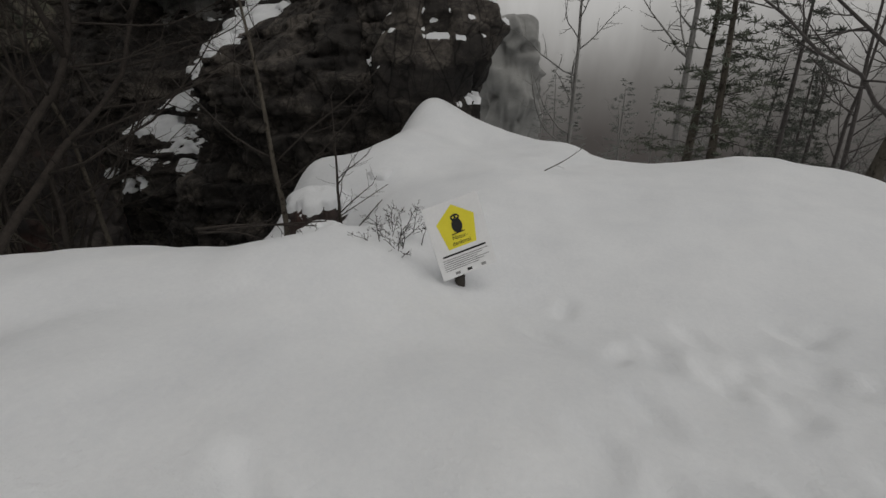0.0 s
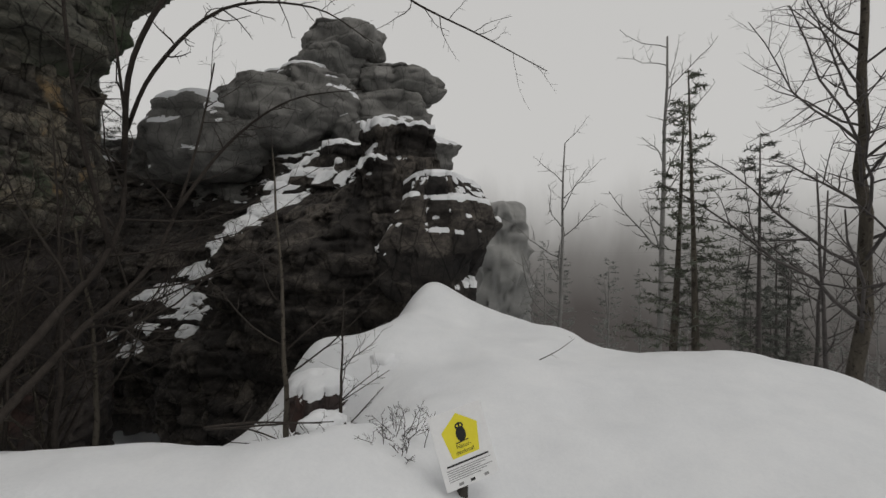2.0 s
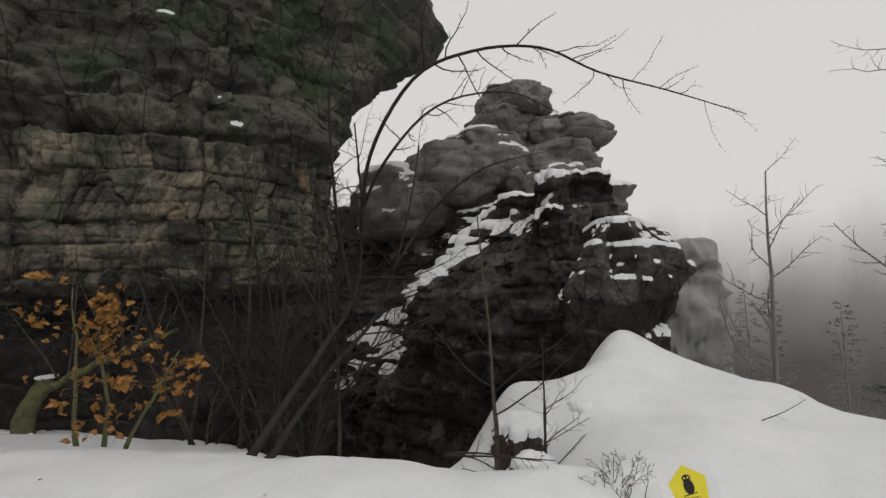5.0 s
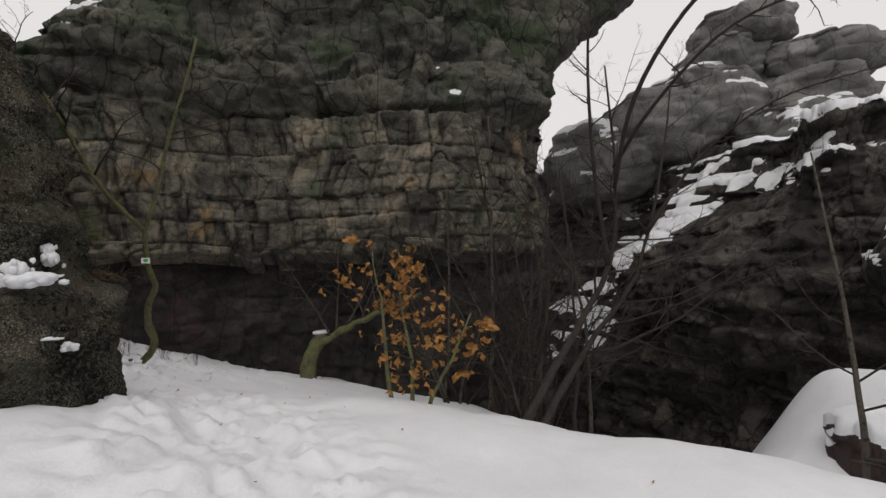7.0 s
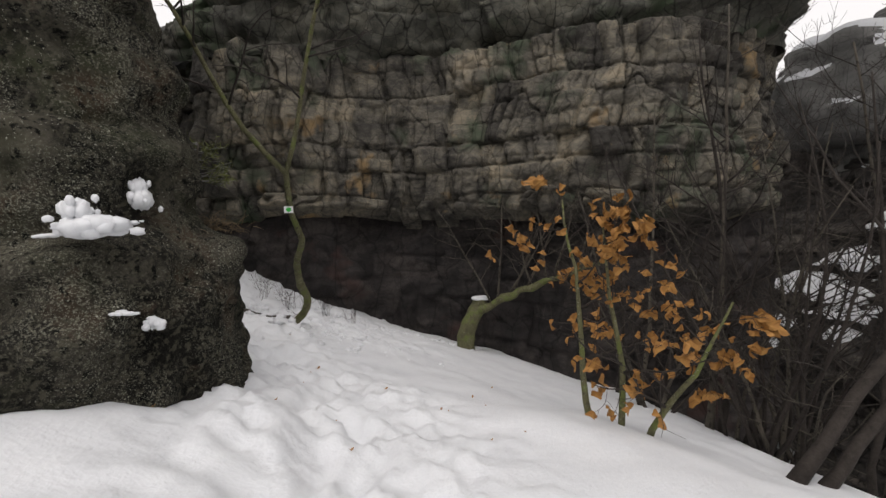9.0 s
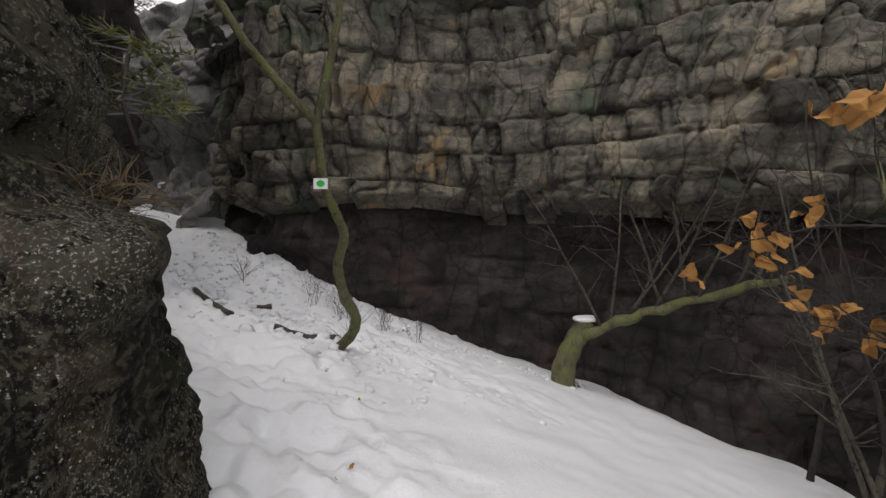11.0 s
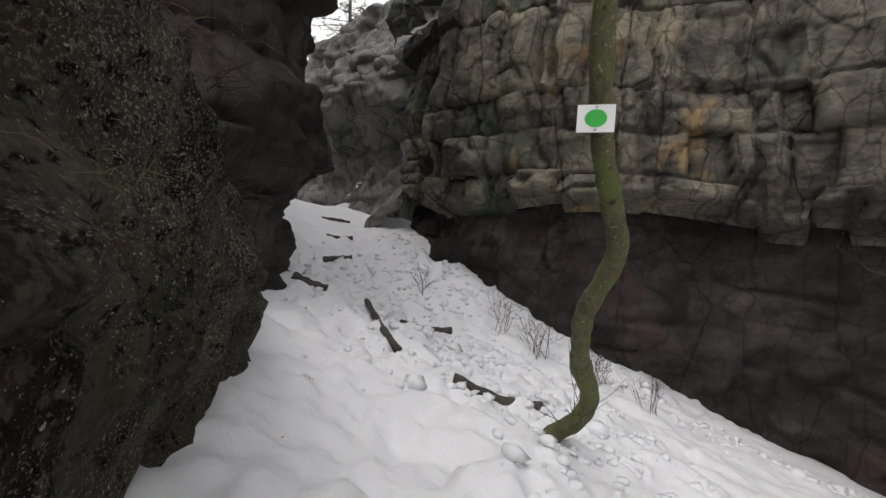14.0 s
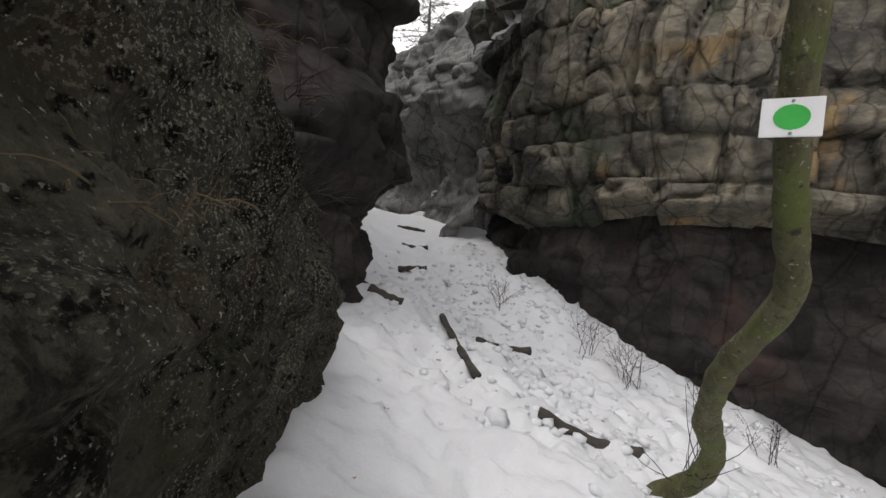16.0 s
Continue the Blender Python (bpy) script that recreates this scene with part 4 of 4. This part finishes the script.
logp = spline([sg + (0.25, -0.05, 1.0), sg + (0.9, -0.4, 1.42), sg + (1.6, -0.9, 1.8), sg + (2.4, -1.95, 2.35)], 6)
fallen = empty("fallen_tree")
tubes("stem", [(logp + 0.03 * np.array([[math.sin(3.1 * i), math.cos(2.3 * i), math.sin(1.7 * i)] for i in range(len(logp))]), np.linspace(0.10, 0.055, len(logp)) * (1 + 0.18 * np.sin(np.arange(len(logp)) * 1.37)))], GREENBARK, fallen, sides=12)
lrng = random.Random(12)
shoots = []
for k in range(10):
    i = 3 + (3 * k) // 2
    q, rr = twig_path(lrng, logp[i], (lrng.gauss(0, .35), lrng.gauss(0, .3), 1), lrng.uniform(1.8, 3.4), 0.028, 0.008, 8, 0.16, 0.2)
    tubes("shoot", [(q, rr)] + branches(lrng, q, rr, 2, (8, 5), 0.42, 0.9, 0.3, 0.3, 0.2), BARK, fallen)
tagged(fallen, "leaning mossy trunk with upright bare shoots", "tree")
boulder("snow_lump", tuple(sg + (0.38, 0, 1.33)), (0.2, 0.15, 0.045), SNOW, 5, 0.2, 0.0, 0.02, label="cap of snow on the stump", rings=16, groove=0.0, category="snow")

# young oak that keeps its brown leaves
OAKS = [(1.82, 1.82), (2.06, 1.72), (2.26, 1.62)]
oak = empty("young_oak")
orng = random.Random(8)
oz = ground_z(2.34, 1.68)
opaths, olimbs = [], []
for k, (x, y) in enumerate(OAKS):
    f = np.array([x, y, ground_z(x, y) - 0.12])
    q, rr = twig_path(orng, f, (-0.2 + 0.2 * k, -0.05, 1), (2.3, 2.0, 1.55)[k], 0.034, 0.009, 9, 0.22, 0.5)
    tubes("stem", [(q, rr)], GREENBARK, oak, sides=9)
    opaths.append((q, rr))
    olimbs += branches(orng, q, rr, 3, (9, 5, 3), 0.58, 1.15, 0.0, 0.3, 0.25)
tubes("crown", olimbs, TWIG, oak)
leaf_meshes = []
for k in range(4):
    bm = bmesh.new()
    ring = []
    for i in range(14):
        a = i / 14 * 2 * math.pi
        rr_ = 1 + 0.22 * math.cos(4 * a + k)
        ring.append(bm.verts.new((0.045 * math.cos(a) * rr_, 0.026 * math.sin(a) * rr_, 0.012 * math.sin(2 * a + k) + 0.014 * math.cos(a) ** 2)))
    mid = bm.verts.new((0, 0, -0.008))
    for i in range(14):
        bm.faces.new((ring[i], ring[(i + 1) % 14], mid))
    me = bpy.data.meshes.new("leaf")
    bm.to_mesh(me)
    bm.free()
    me.materials.append(LEAF)
    leaf_meshes.append(me)
ends = [q for q, rr in olimbs if rr[0] < 0.02 and q[-1][2] < oz + 3.2]
for k in range(298):
    q = orng.choice(ends)
    p = q[orng.randint(len(q) // 2, len(q) - 1)] + np.array([orng.gauss(0, .025), orng.gauss(0, .025), orng.gauss(-0.02, .02)])
    lf = new("leaf", leaf_meshes[k % 4])
    lf.parent = oak
    s_ = orng.uniform(0.95, 1.85)
    lf.matrix_basis = pose(*p, orng.uniform(20, 160), orng.uniform(-60, 60), orng.uniform(0, 360)) @ Matrix.Diagonal((s_, s_, s_, 1))
tagged(oak, "young oak with withered brown leaves in the snow", "tree")

# trees in front of the cliff and by the ravine
beech = bare_tree("beech", (3.95, 1.75, ground_z(3.95, 1.75)), (6.25, 1.7, 5.2), 0.075, 21, "leaning bare tree with dark wet bark", via=[(5.2, 1.75, 0.2), (6.25, 1.75, 1.5), (6.45, 1.75, 3.0)], count=(13, 7, 4), group="twin stems", bark=TWIG)
beech2 = bare_tree("beech", (4.25, 1.7, ground_z(4.25, 1.7)), (8.3, 1.7, 5.2), 0.07, 22, "leaning bare tree with dark wet bark", via=[(5.0, 1.72, -0.55), (5.8, 1.75, 0.2), (6.95, 1.75, 1.2), (7.65, 1.72, 2.9)], count=(13, 7, 4), group="twin stems", bark=TWIG)
# long limbs that reach out over the ravine
brng = random.Random(9)
for root, r, pts in ((beech, 0.045, [(6.44, 1.75, 2.9), (6.0, 0.9, 4.3), (6.1, -0.2, 5.5), (6.5, -1.27, 5.8), (7.09, -2.27, 5.73), (7.44, -3.13, 5.13), (7.69, -4.08, 4.61), (7.81, -5.03, 4.01)]),
                     (beech, 0.038, [(6.45, 1.75, 3.3), (6.1, 0.6, 4.1), (6.25, -0.6, 4.9), (7.01, -1.6, 5.12), (7.51, -2.38, 4.67)]),
                     (beech, 0.045, [(6.2, 1.75, 1.4), (5.6, 1.5, 3.4), (5.2, 1.1, 5.6), (5.34, 0.48, 7.32)]),
                     (beech2, 0.04, [(7.3, 1.74, 2.0), (7.9, 1.0, 3.4), (8.2, -0.2, 4.2), (8.6, -1.6, 4.4)])):
    q = spline(pts, 5)
    rr = np.linspace(r, 0.006, len(q))
    tubes("limb", [(q, rr)], TWIG, root, sides=8)
    tubes("spray", branches(brng, q, rr, 2, (22, 5), 0.17, 0.9, 0.15, 0.3, 0.3), TWIG, root)
for k, (x, y, h, r, lx, ly) in enumerate([(4.9, 3.9, 6.5, 0.06, 0.4, 0.3), (5.8, 4.6, 7.0, 0.07, -0.5, 0.2), (4.2, 4.6, 5.0, 0.045, 0.3, 0.2), (6.6, 4.2, 6.0, 0.06, 0.5, 0.1), (5.2, 3.0, 4.2, 0.035, -0.2, 0.2), (5.6, 2.2, 5.2, 0.05, 0.3, 0.4), (6.4, 2.6, 6.4, 0.055, -0.4, 0.3), (4.4, 5.6, 4.6, 0.04, -0.2, 0.2)]):
    z = ground_z(x, y)
    bare_tree("bare_tree", (x, y, z), (x + lx, y + ly, z + h), r, 30 + k, "slender bare tree before the cliff", count=(15, 7, 5), bark=TWIG if k % 2 else BARK, lift=0.6, via=[(x + lx * 0.1 + 0.12, y, z + h * 0.35)], group="bare trees before the cliff")
sz = ground_z(6, -1.9)
bare_tree("bare_sapling", (6.0, -1.9, sz), (6.35, -1.4, sz + 4.2), 0.045, 51, "slim bare sapling rising from the ravine edge", count=(9, 5, 3), via=[(6.05, -1.8, sz + 1.6)])

# many-stemmed bare bushes before the cliff and over the ravine
for k, (x, y, n, h) in enumerate([(5.3, 3.5, 9, 4.6), (4.5, 4.5, 8, 4.0), (6.3, 3.8, 9, 5.0), (5.0, 2.9, 6, 4.4)]):
    hrng = random.Random(300 + k)
    bush = empty("hazel_bush")
    for m in range(n):
        q, rr = twig_path(hrng, (x + hrng.gauss(0, .15), y + hrng.gauss(0, .15), ground_z(x, y) - 0.1), (hrng.gauss(0, .38), hrng.gauss(-0.05, .3), 1), h * hrng.uniform(0.6, 1.15), 0.034, 0.007, 9, 0.17, 0.15)
        tubes("stem", [(q, rr)] + branches(hrng, q, rr, 2, (9, 4), 0.34, 0.8, 0.25, 0.3, 0.25), BARK if m % 3 == 0 else TWIG, bush)
    tagged(bush, "bare many-stemmed bush with dark twigs before the cliff", "bush", "bare bushes before the cliff")

# pines, birches and firs beyond the ridge
gz = lambda x, y: ground_z(x, y)
conifer("pine", (10.4, -7.45, gz(10.4, -7.45)), 5.6, 0.075, 61, "sparse young pine on the snowy ridge", lean=(0.5, 0.1), start=0.10, reach=0.17, dense=1.7, group="ridge pines")
conifer("pine", (10.7, -7.1, gz(10.7, -7.1)), 5.4, 0.085, 62, "sparse young pine on the snowy ridge", lean=(0.9, -0.3), start=0.1, reach=0.18, dense=1.6, group="ridge pines")
conifer("fir", (14.4, -9.6, -5.0), 9.4, 0.13, 63, "dim conifer beyond the snowy ridge", lean=(0.2, 0), start=0.1, reach=0.2, dense=1.7, needle=MIDNEEDLE, bark=MIDTWIG, group="firs beyond the ridge")
bare_tree("big_tree", (11.6, -10.3, gz(11.6, -10.3) - 0.3), (10.6, -9.9, 8.8), 0.15, 64, "large bare tree at the ridge end", thin=0.3, ratio=0.36, twig=MIDTWIG, count=(26, 11, 7), via=[(11.4, -10.3, 1.2), (11.0, -10.1, 4.4)], frm=0.2)
bare_tree("birch", (18.8, -4.3, -5.5), (19.2, -4.4, 5.4), 0.11, 65, "bare birch with mist tinted into its pale colour", count=(12, 7, 4), bark=PALETWIG, twig=PALETWIG, frm=0.35, ratio=0.33, group="misty birches")
bare_tree("birch", (15.7, -7.4, -5.0), (15.9, -7.6, 7.6), 0.12, 66, "bare birch with mist tinted into its pale colour", count=(14, 7, 4), bark=PALETWIG, twig=PALETWIG, frm=0.45, ratio=0.26, group="misty birches")
wood = random.Random(77)
kinds = []
# two tones: the farther row has more haze mixed into its colours
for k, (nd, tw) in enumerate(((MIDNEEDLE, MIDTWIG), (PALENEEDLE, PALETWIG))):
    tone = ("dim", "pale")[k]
    kinds.append((conifer("misty_fir", (0, 0, 0), 10.0, 0.13, 210 + k, tone + " fir with mist tinted into its colour", needle=nd, bark=tw, start=0.08, reach=0.2, dense=1.0, group=tone + " misty wood"),
                  conifer("misty_pine", (0, 0, 0), 9.0, 0.12, 220 + k, tone + " pine with mist tinted into its colour", needle=nd, bark=tw, start=0.35, reach=0.26, dense=0.9, group=tone + " misty wood"),
                  bare_tree("misty_tree", (0, 0, 0), (0.6, 0.2, 10.5), 0.1, 230 + k, tone + " bare tree with mist tinted into its colour", count=(16, 8, 4), bark=tw, twig=tw, ratio=0.3, group=tone + " misty wood", thin=0.35),
                  bare_tree("misty_tree", (0, 0, 0), (-0.5, 0.3, 9.0), 0.09, 240 + k, tone + " bare tree with mist tinted into its colour", count=(18, 8, 4), bark=tw, twig=tw, ratio=0.36, group=tone + " misty wood", thin=0.35, frm=0.15)))
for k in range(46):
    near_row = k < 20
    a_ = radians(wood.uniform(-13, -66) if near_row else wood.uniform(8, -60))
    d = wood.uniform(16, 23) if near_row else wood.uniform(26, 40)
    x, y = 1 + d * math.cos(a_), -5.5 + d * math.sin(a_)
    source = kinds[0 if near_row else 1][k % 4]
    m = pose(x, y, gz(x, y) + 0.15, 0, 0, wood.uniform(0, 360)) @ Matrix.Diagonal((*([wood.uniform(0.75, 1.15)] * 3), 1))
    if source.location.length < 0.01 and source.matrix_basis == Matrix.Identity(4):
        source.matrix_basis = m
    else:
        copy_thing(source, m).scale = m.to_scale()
conifer("crag_pine", (-12.6, 18.9, 7.4), 4.6, 0.2, 91, "pine growing on the crag above the gully", start=0.22, reach=0.75, dense=3.0, needle=MIDNEEDLE, bark=MIDTWIG)
conifer("crag_pine", (-16.5, 20.6, 7.0), 5.5, 0.15, 92, "pine growing on the crag above the gully", start=0.3, reach=0.36, needle=PALENEEDLE, bark=PALETWIG)
conifer("crag_pine", (13.5, 13.5, 5.0), 6.0, 0.12, 93, "pine behind the cleft in the rocks", start=0.1, reach=0.3, needle=PALENEEDLE, bark=PALETWIG)

# ---- the information sign in the snow ----
w_, h_ = Vector((0.57, -0.78, 0.24)).normalized(), Vector((-0.06, 0.32, 0.94))
n_ = w_.cross(h_).normalized()
h_ = n_.cross(w_)
SM = Matrix((w_, h_, n_)).transposed().to_4x4()
SM.translation = Vector((4.60, -4.75, -0.10))
sign = empty("nature_sign", SM)
part("panel", box(0.46, 0.60, 0.012, 0.003), WHITE, sign, "white printed panel")
bm = bmesh.new()
bm.faces.new([bm.verts.new(p) for p in ((-0.155, 0.115, 0), (-0.115, -0.105, 0), (0.115, -0.105, 0), (0.155, 0.115, 0), (0, 0.235, 0))][::1])
part("pentagon", bm, YELLOW, sign, "yellow five-sided nature emblem", pose(0, 0.035, 0.0085))


def outline(name, pts, mat, at, parent):
    b = bmesh.new()
    b.faces.new([b.verts.new((x, y, 0)) for x, y in pts])
    return part(name, b, mat, parent, "", at)


def disc(cx, cy, rx, ry, n=24):
    return [(cx + rx * math.cos(i / n * 2 * math.pi), cy + ry * math.sin(i / n * 2 * math.pi)) for i in range(n)]


outline("emblem_body", disc(0, 0.10, 0.042, 0.06), BLACK, pose(0, 0, 0.0105), sign)
outline("emblem_head", disc(0, 0.165, 0.036, 0.028), BLACK, pose(0, 0, 0.0107), sign)
for sx in (-1, 1):
    outline("emblem_spot", disc(sx * 0.014, 0.168, 0.008, 0.008, 12), YELLOW, pose(0, 0, 0.0125), sign)
outline("emblem_branch", [(-0.06, 0.035), (0.05, 0.042), (0.05, 0.05), (-0.06, 0.043)], BLACK, pose(0, 0, 0.0125), sign)


def writing(text, size, at, mat, parent):
    cu = bpy.data.curves.new("writing", "FONT")
    cu.body, cu.size, cu.align_x = text, size, "CENTER"
    tmp = bpy.data.objects.new("writing", cu)
    scene.collection.objects.link(tmp)
    me = bpy.data.meshes.new_from_object(tmp.evaluated_get(bpy.context.evaluated_depsgraph_get()))
    bpy.data.objects.remove(tmp)
    me.materials.clear()
    me.materials.append(mat)
    ob = new("writing", me)
    ob.parent, ob.matrix_basis = parent, at
    return ob


writing("Natur-", 0.046, pose(0, -0.005, 0.0105), BLACK, sign)
writing("denkmal", 0.046, pose(0, -0.05, 0.0105), BLACK, sign)
outline("print_bar", [(-0.18, -0.122), (0.18, -0.122), (0.18, -0.107), (-0.18, -0.107)], BLACK, pose(0, 0, 0.008), sign)
for k in range(6):
    y = -0.148 - 0.017 * k
    outline("print_bar", [(-0.19, y), (0.19 - 0.05 * (k % 3), y), (0.19 - 0.05 * (k % 3), y + 0.006), (-0.19, y + 0.006)], GREYPRINT, pose(0, 0, 0.008), sign)
for x, m in ((-0.10, GREYPRINT), (0.0, BLACK), (0.12, GREYPRINT)):
    outline("print_mark", [(x - 0.02, -0.28), (x + 0.02, -0.28), (x + 0.02, -0.258), (x - 0.02, -0.258)], m, pose(0, 0, 0.008), sign)
part("post", box(0.075, 0.075, 0.75, 0.01), PLANK, sign, "dark square wooden post", SM.inverted() @ pose(4.67, -4.72, -0.63, 0, 0, 35))
tagged(sign, "white sign with yellow pentagon on a snowed-in post", "sign")


# ---- small growth, sticks and logs ----
def shrub(name, x, y, n, h, seed, label, mat=TWIG, spread=0.8, category="shrub"):
    rng = random.Random(seed)
    z = ground_z(x, y) - 0.04
    paths = []
    for k in range(n):
        q, rr = twig_path(rng, (x + rng.gauss(0, .08), y + rng.gauss(0, .08), z), (rng.gauss(0, spread), rng.gauss(0, spread), 1), h * rng.uniform(.6, 1.1), 0.005, 0.0018, 6, 0.25, 0.2)
        paths.append((q, rr))
        paths += branches(rng, q, rr, 2, (6, 3), 0.4, 0.8, 0.3, 0.25, 0.25)
    ob = tubes(name, paths, mat)
    return tagged(ob, label, category)


shrub("heather_bush", 4.95, -4.02, 12, 0.42, 1, "small leafless bush sticking out of the snow")
shrub("heather_bush", 4.8, -4.2, 8, 0.3, 2, "small leafless bush sticking out of the snow", spread=1.2)
for k, (x, y, n, h) in enumerate([(-2.0, 8.6, 10, 0.9), (-2.6, 8.7, 8, 0.8), (-0.6, 8.3, 7, 0.6), (-3.9, 8.8, 6, 0.6), (-1.2, 8.5, 8, 0.8)]):
    shrub("bare_shrub", x, y, n, h, 10 + k, "thin bare shoots at the cliff foot", spread=0.25)


def stick(points, r, label, name="stick", mat=TWIG, side=0, seed=0):
    line = spline(points, 5)
    paths = [(line, np.linspace(r, r * 0.4, len(line)))]
    if side:
        paths += branches(random.Random(seed), line, paths[0][1], 2, (side, 3), 0.35, 0.8, 0.1, 0.3, 0.2)
    return tagged(tubes(name, paths, mat), label, "stick")


stick([(8.15, -4.9, gz(8.15, -4.9)), (8.35, -5.15, gz(8.35, -5.15) + 0.15), (8.5, -5.4, gz(8.5, -5.4) + 0.33)], 0.009, "thin dead stick poking out of the snow", side=2, seed=3)
for k, (x, y, dx, dy, r) in enumerate(((4.2, -2.45, 0.7, -0.75, 0.016), (4.35, -2.3, 0.9, -0.5, 0.012), (4.3, -2.6, 0.35, -0.9, 0.012), (4.9, -2.4, 1.1, 0.15, 0.011), (5.2, -2.9, -0.7, 0.5, 0.010), (5.9, -2.3, 0.9, -0.6, 0.014), (6.4, -1.9, 0.8, -0.9, 0.012))):
    z = gz(x, y)
    stick([(x, y, z + 0.16), (x + dx * 0.4, y + dy * 0.4, max(gz(x + dx * 0.4, y + dy * 0.4), z) + 0.14 - 0.1 * k % 0.2), (x + dx, y + dy, gz(x + dx, y + dy) + 0.08)], r, "fallen bare branch on the ravine edge", "fallen_branch", side=6, seed=k)
# stem leaning out of the snow bank
lz = gz(6.3, -2.5)
bare_tree("leaning_sapling", (6.3, -2.5, lz), (6.9, -2.2, lz + 1.9), 0.03, 57, "leaning bare sapling in the snow bank", count=(8, 5), levels=2, bark=TWIG, via=[(6.5, -2.4, lz + 0.7)], ratio=0.5)


def log(x0, y0, x1, y1, r, label, lift=0.008):
    xm, ym = (x0 + x1) / 2, (y0 + y1) / 2
    line = spline([(x0, y0, gz(x0, y0) + lift), (xm, ym, gz(xm, ym) + lift), (x1, y1, gz(x1, y1) + lift)], 6)
    return tagged(tubes("step_log", [(line, r * (1 + 0.15 * np.sin(np.arange(len(line)) * 1.7)))], PLANK, sides=10), label, "log", "gully steps")


STEP = "dark wet step log half buried in snow"
for x0, y0, x1, y1, r in ((-4.1, 7.4, -2.8, 5.8, 0.05), (-3.75, 7.7, -3.2, 8.2, 0.08), (-2.3, 5.85, -1.6, 6.15, 0.07), (-4.68, 6.65, -4.33, 6.85, 0.08), (-6.2, 9.25, -5.8, 9.6, 0.08), (-7.0, 10.4, -6.55, 10.75, 0.08), (-7.9, 11.4, -7.35, 11.8, 0.08)):
    log(x0, y0, x1, y1, r * 0.7, STEP)

# clods of snow shed along the cliff foot and the trodden way
crng = random.Random(31)
cv, cf = [], []
for k in range(2200):
    f = crng.random()
    if k % 3 == 0:
        px_, py_ = np.interp(f, [0, 0.3, 0.6, 1], [-6.0, -3.6, -0.7, 2.4]), np.interp(f, [0, 0.3, 0.6, 1], [11.6, 9.3, 9.1, 8.3])
        px_, py_ = px_ + crng.gauss(0, .25), py_ + crng.gauss(-0.15, .25)
    else:
        q = LINE[crng.randrange(20, len(LINE) - 4)]
        px_, py_ = q[0] + crng.gauss(0.2, .7), q[1] + crng.gauss(0, .6)
        if k % 6:
            g = crng.random() ** 0.7
            px_, py_ = -0.6 - 4.6 * g + crng.gauss(0, .8), 5.0 + 4.2 * g + crng.gauss(0, .5)
    r = (0.008 + 0.05 * crng.random() ** 2) * (1.6 if k % 11 == 0 else 1)
    z = gz(px_, py_) + r * 0.1
    bm = bmesh.new()
    bmesh.ops.create_icosphere(bm, subdivisions=1, radius=r)
    o = len(cv)
    for v in bm.verts:
        g = crng.uniform(0.55, 1.3)
        cv.append((px_ + v.co.x * g * 1.2, py_ + v.co.y * g, z + v.co.z * g * 0.75))
    bm.verts.index_update()
    cf += [tuple(o + v.index for v in f_.verts) for f_ in bm.faces]
    bm.free()
tagged(mesh_object("snow_clods", cv, cf, SNOW), "crumbled lumps of snow along the cliff foot", "snow", kind="stuff")

# fallen leaves and bits of bark on the snow
for k in range(60):
    q = LINE[crng.randrange(14, len(LINE) - 14)]
    x, y = q[0] + crng.gauss(0.3, 1.0), q[1] + crng.gauss(0, .8)
    lf = new("fallen_leaf", leaf_meshes[k % 4])
    s_ = crng.uniform(0.2, 0.55)
    lf.matrix_basis = pose(x, y, gz(x, y) + 0.012, crng.uniform(-25, 25), crng.uniform(-25, 25), crng.uniform(0, 360)) @ Matrix.Diagonal((s_, s_, s_, 1))
    tagged(lf, "small withered brown leaf lying on snow", "leaf", "leaves on the snow")

# withered heather and twigs rooted on the rock beside the path
def tuft(name, p, n, h, seed, mat, label, lean=(0.35, -0.2), wide=0.16):
    rng = random.Random(seed)
    paths = []
    for k in range(n):
        s0 = np.array(p) + np.array([rng.gauss(0, wide), rng.gauss(0, wide), rng.gauss(-0.03, 0.03)])
        paths.append(twig_path(rng, s0, (rng.gauss(lean[0], .6), rng.gauss(lean[1], .6), rng.uniform(-0.1, 0.9)), h * rng.uniform(0.5, 1.1), 0.0028, 0.001, 4, 0.3, -0.5))
    return tagged(tubes(name, paths, mat), label, "plant", kind="stuff")


for k, p in enumerate([(-2.96, 3.48, 1.85), (-3.19, 3.73, 1.93), (-2.79, 3.31, 1.85), (-3.47, 4.1, 2.35), (-2.35, 2.97, 1.47)]):
    tuft("heather_tuft", p, 70, 0.14, 70 + k, GRASS, "withered brown heather on the lichen rock")
for k, p in enumerate([(-3.29, 4.22, 1.7), (-3.22, 4.13, 1.74), (-2.8, 3.88, 1.95), (-2.62, 3.78, 1.54)]):
    tuft("twig_tuft", p, 22, 0.22, 80 + k, TWIG, "thin frosted twigs growing from a rock crack", (0.8, 0.3), 0.05)

tuft("grass_tuft", (-1.48, 1.98, 1.55), 120, 0.16, 90, GRASS, "withered grass hanging over the rock ledge", (0.5, -0.2), 0.10)
conifer("pine_seedling", (-1.80, 2.62, 2.0), 0.55, 0.012, 95, "small green pine seedling rooted in the rock", start=0.3, reach=0.42, dense=7.0, needle=GREENMOSS, bark=BARK)
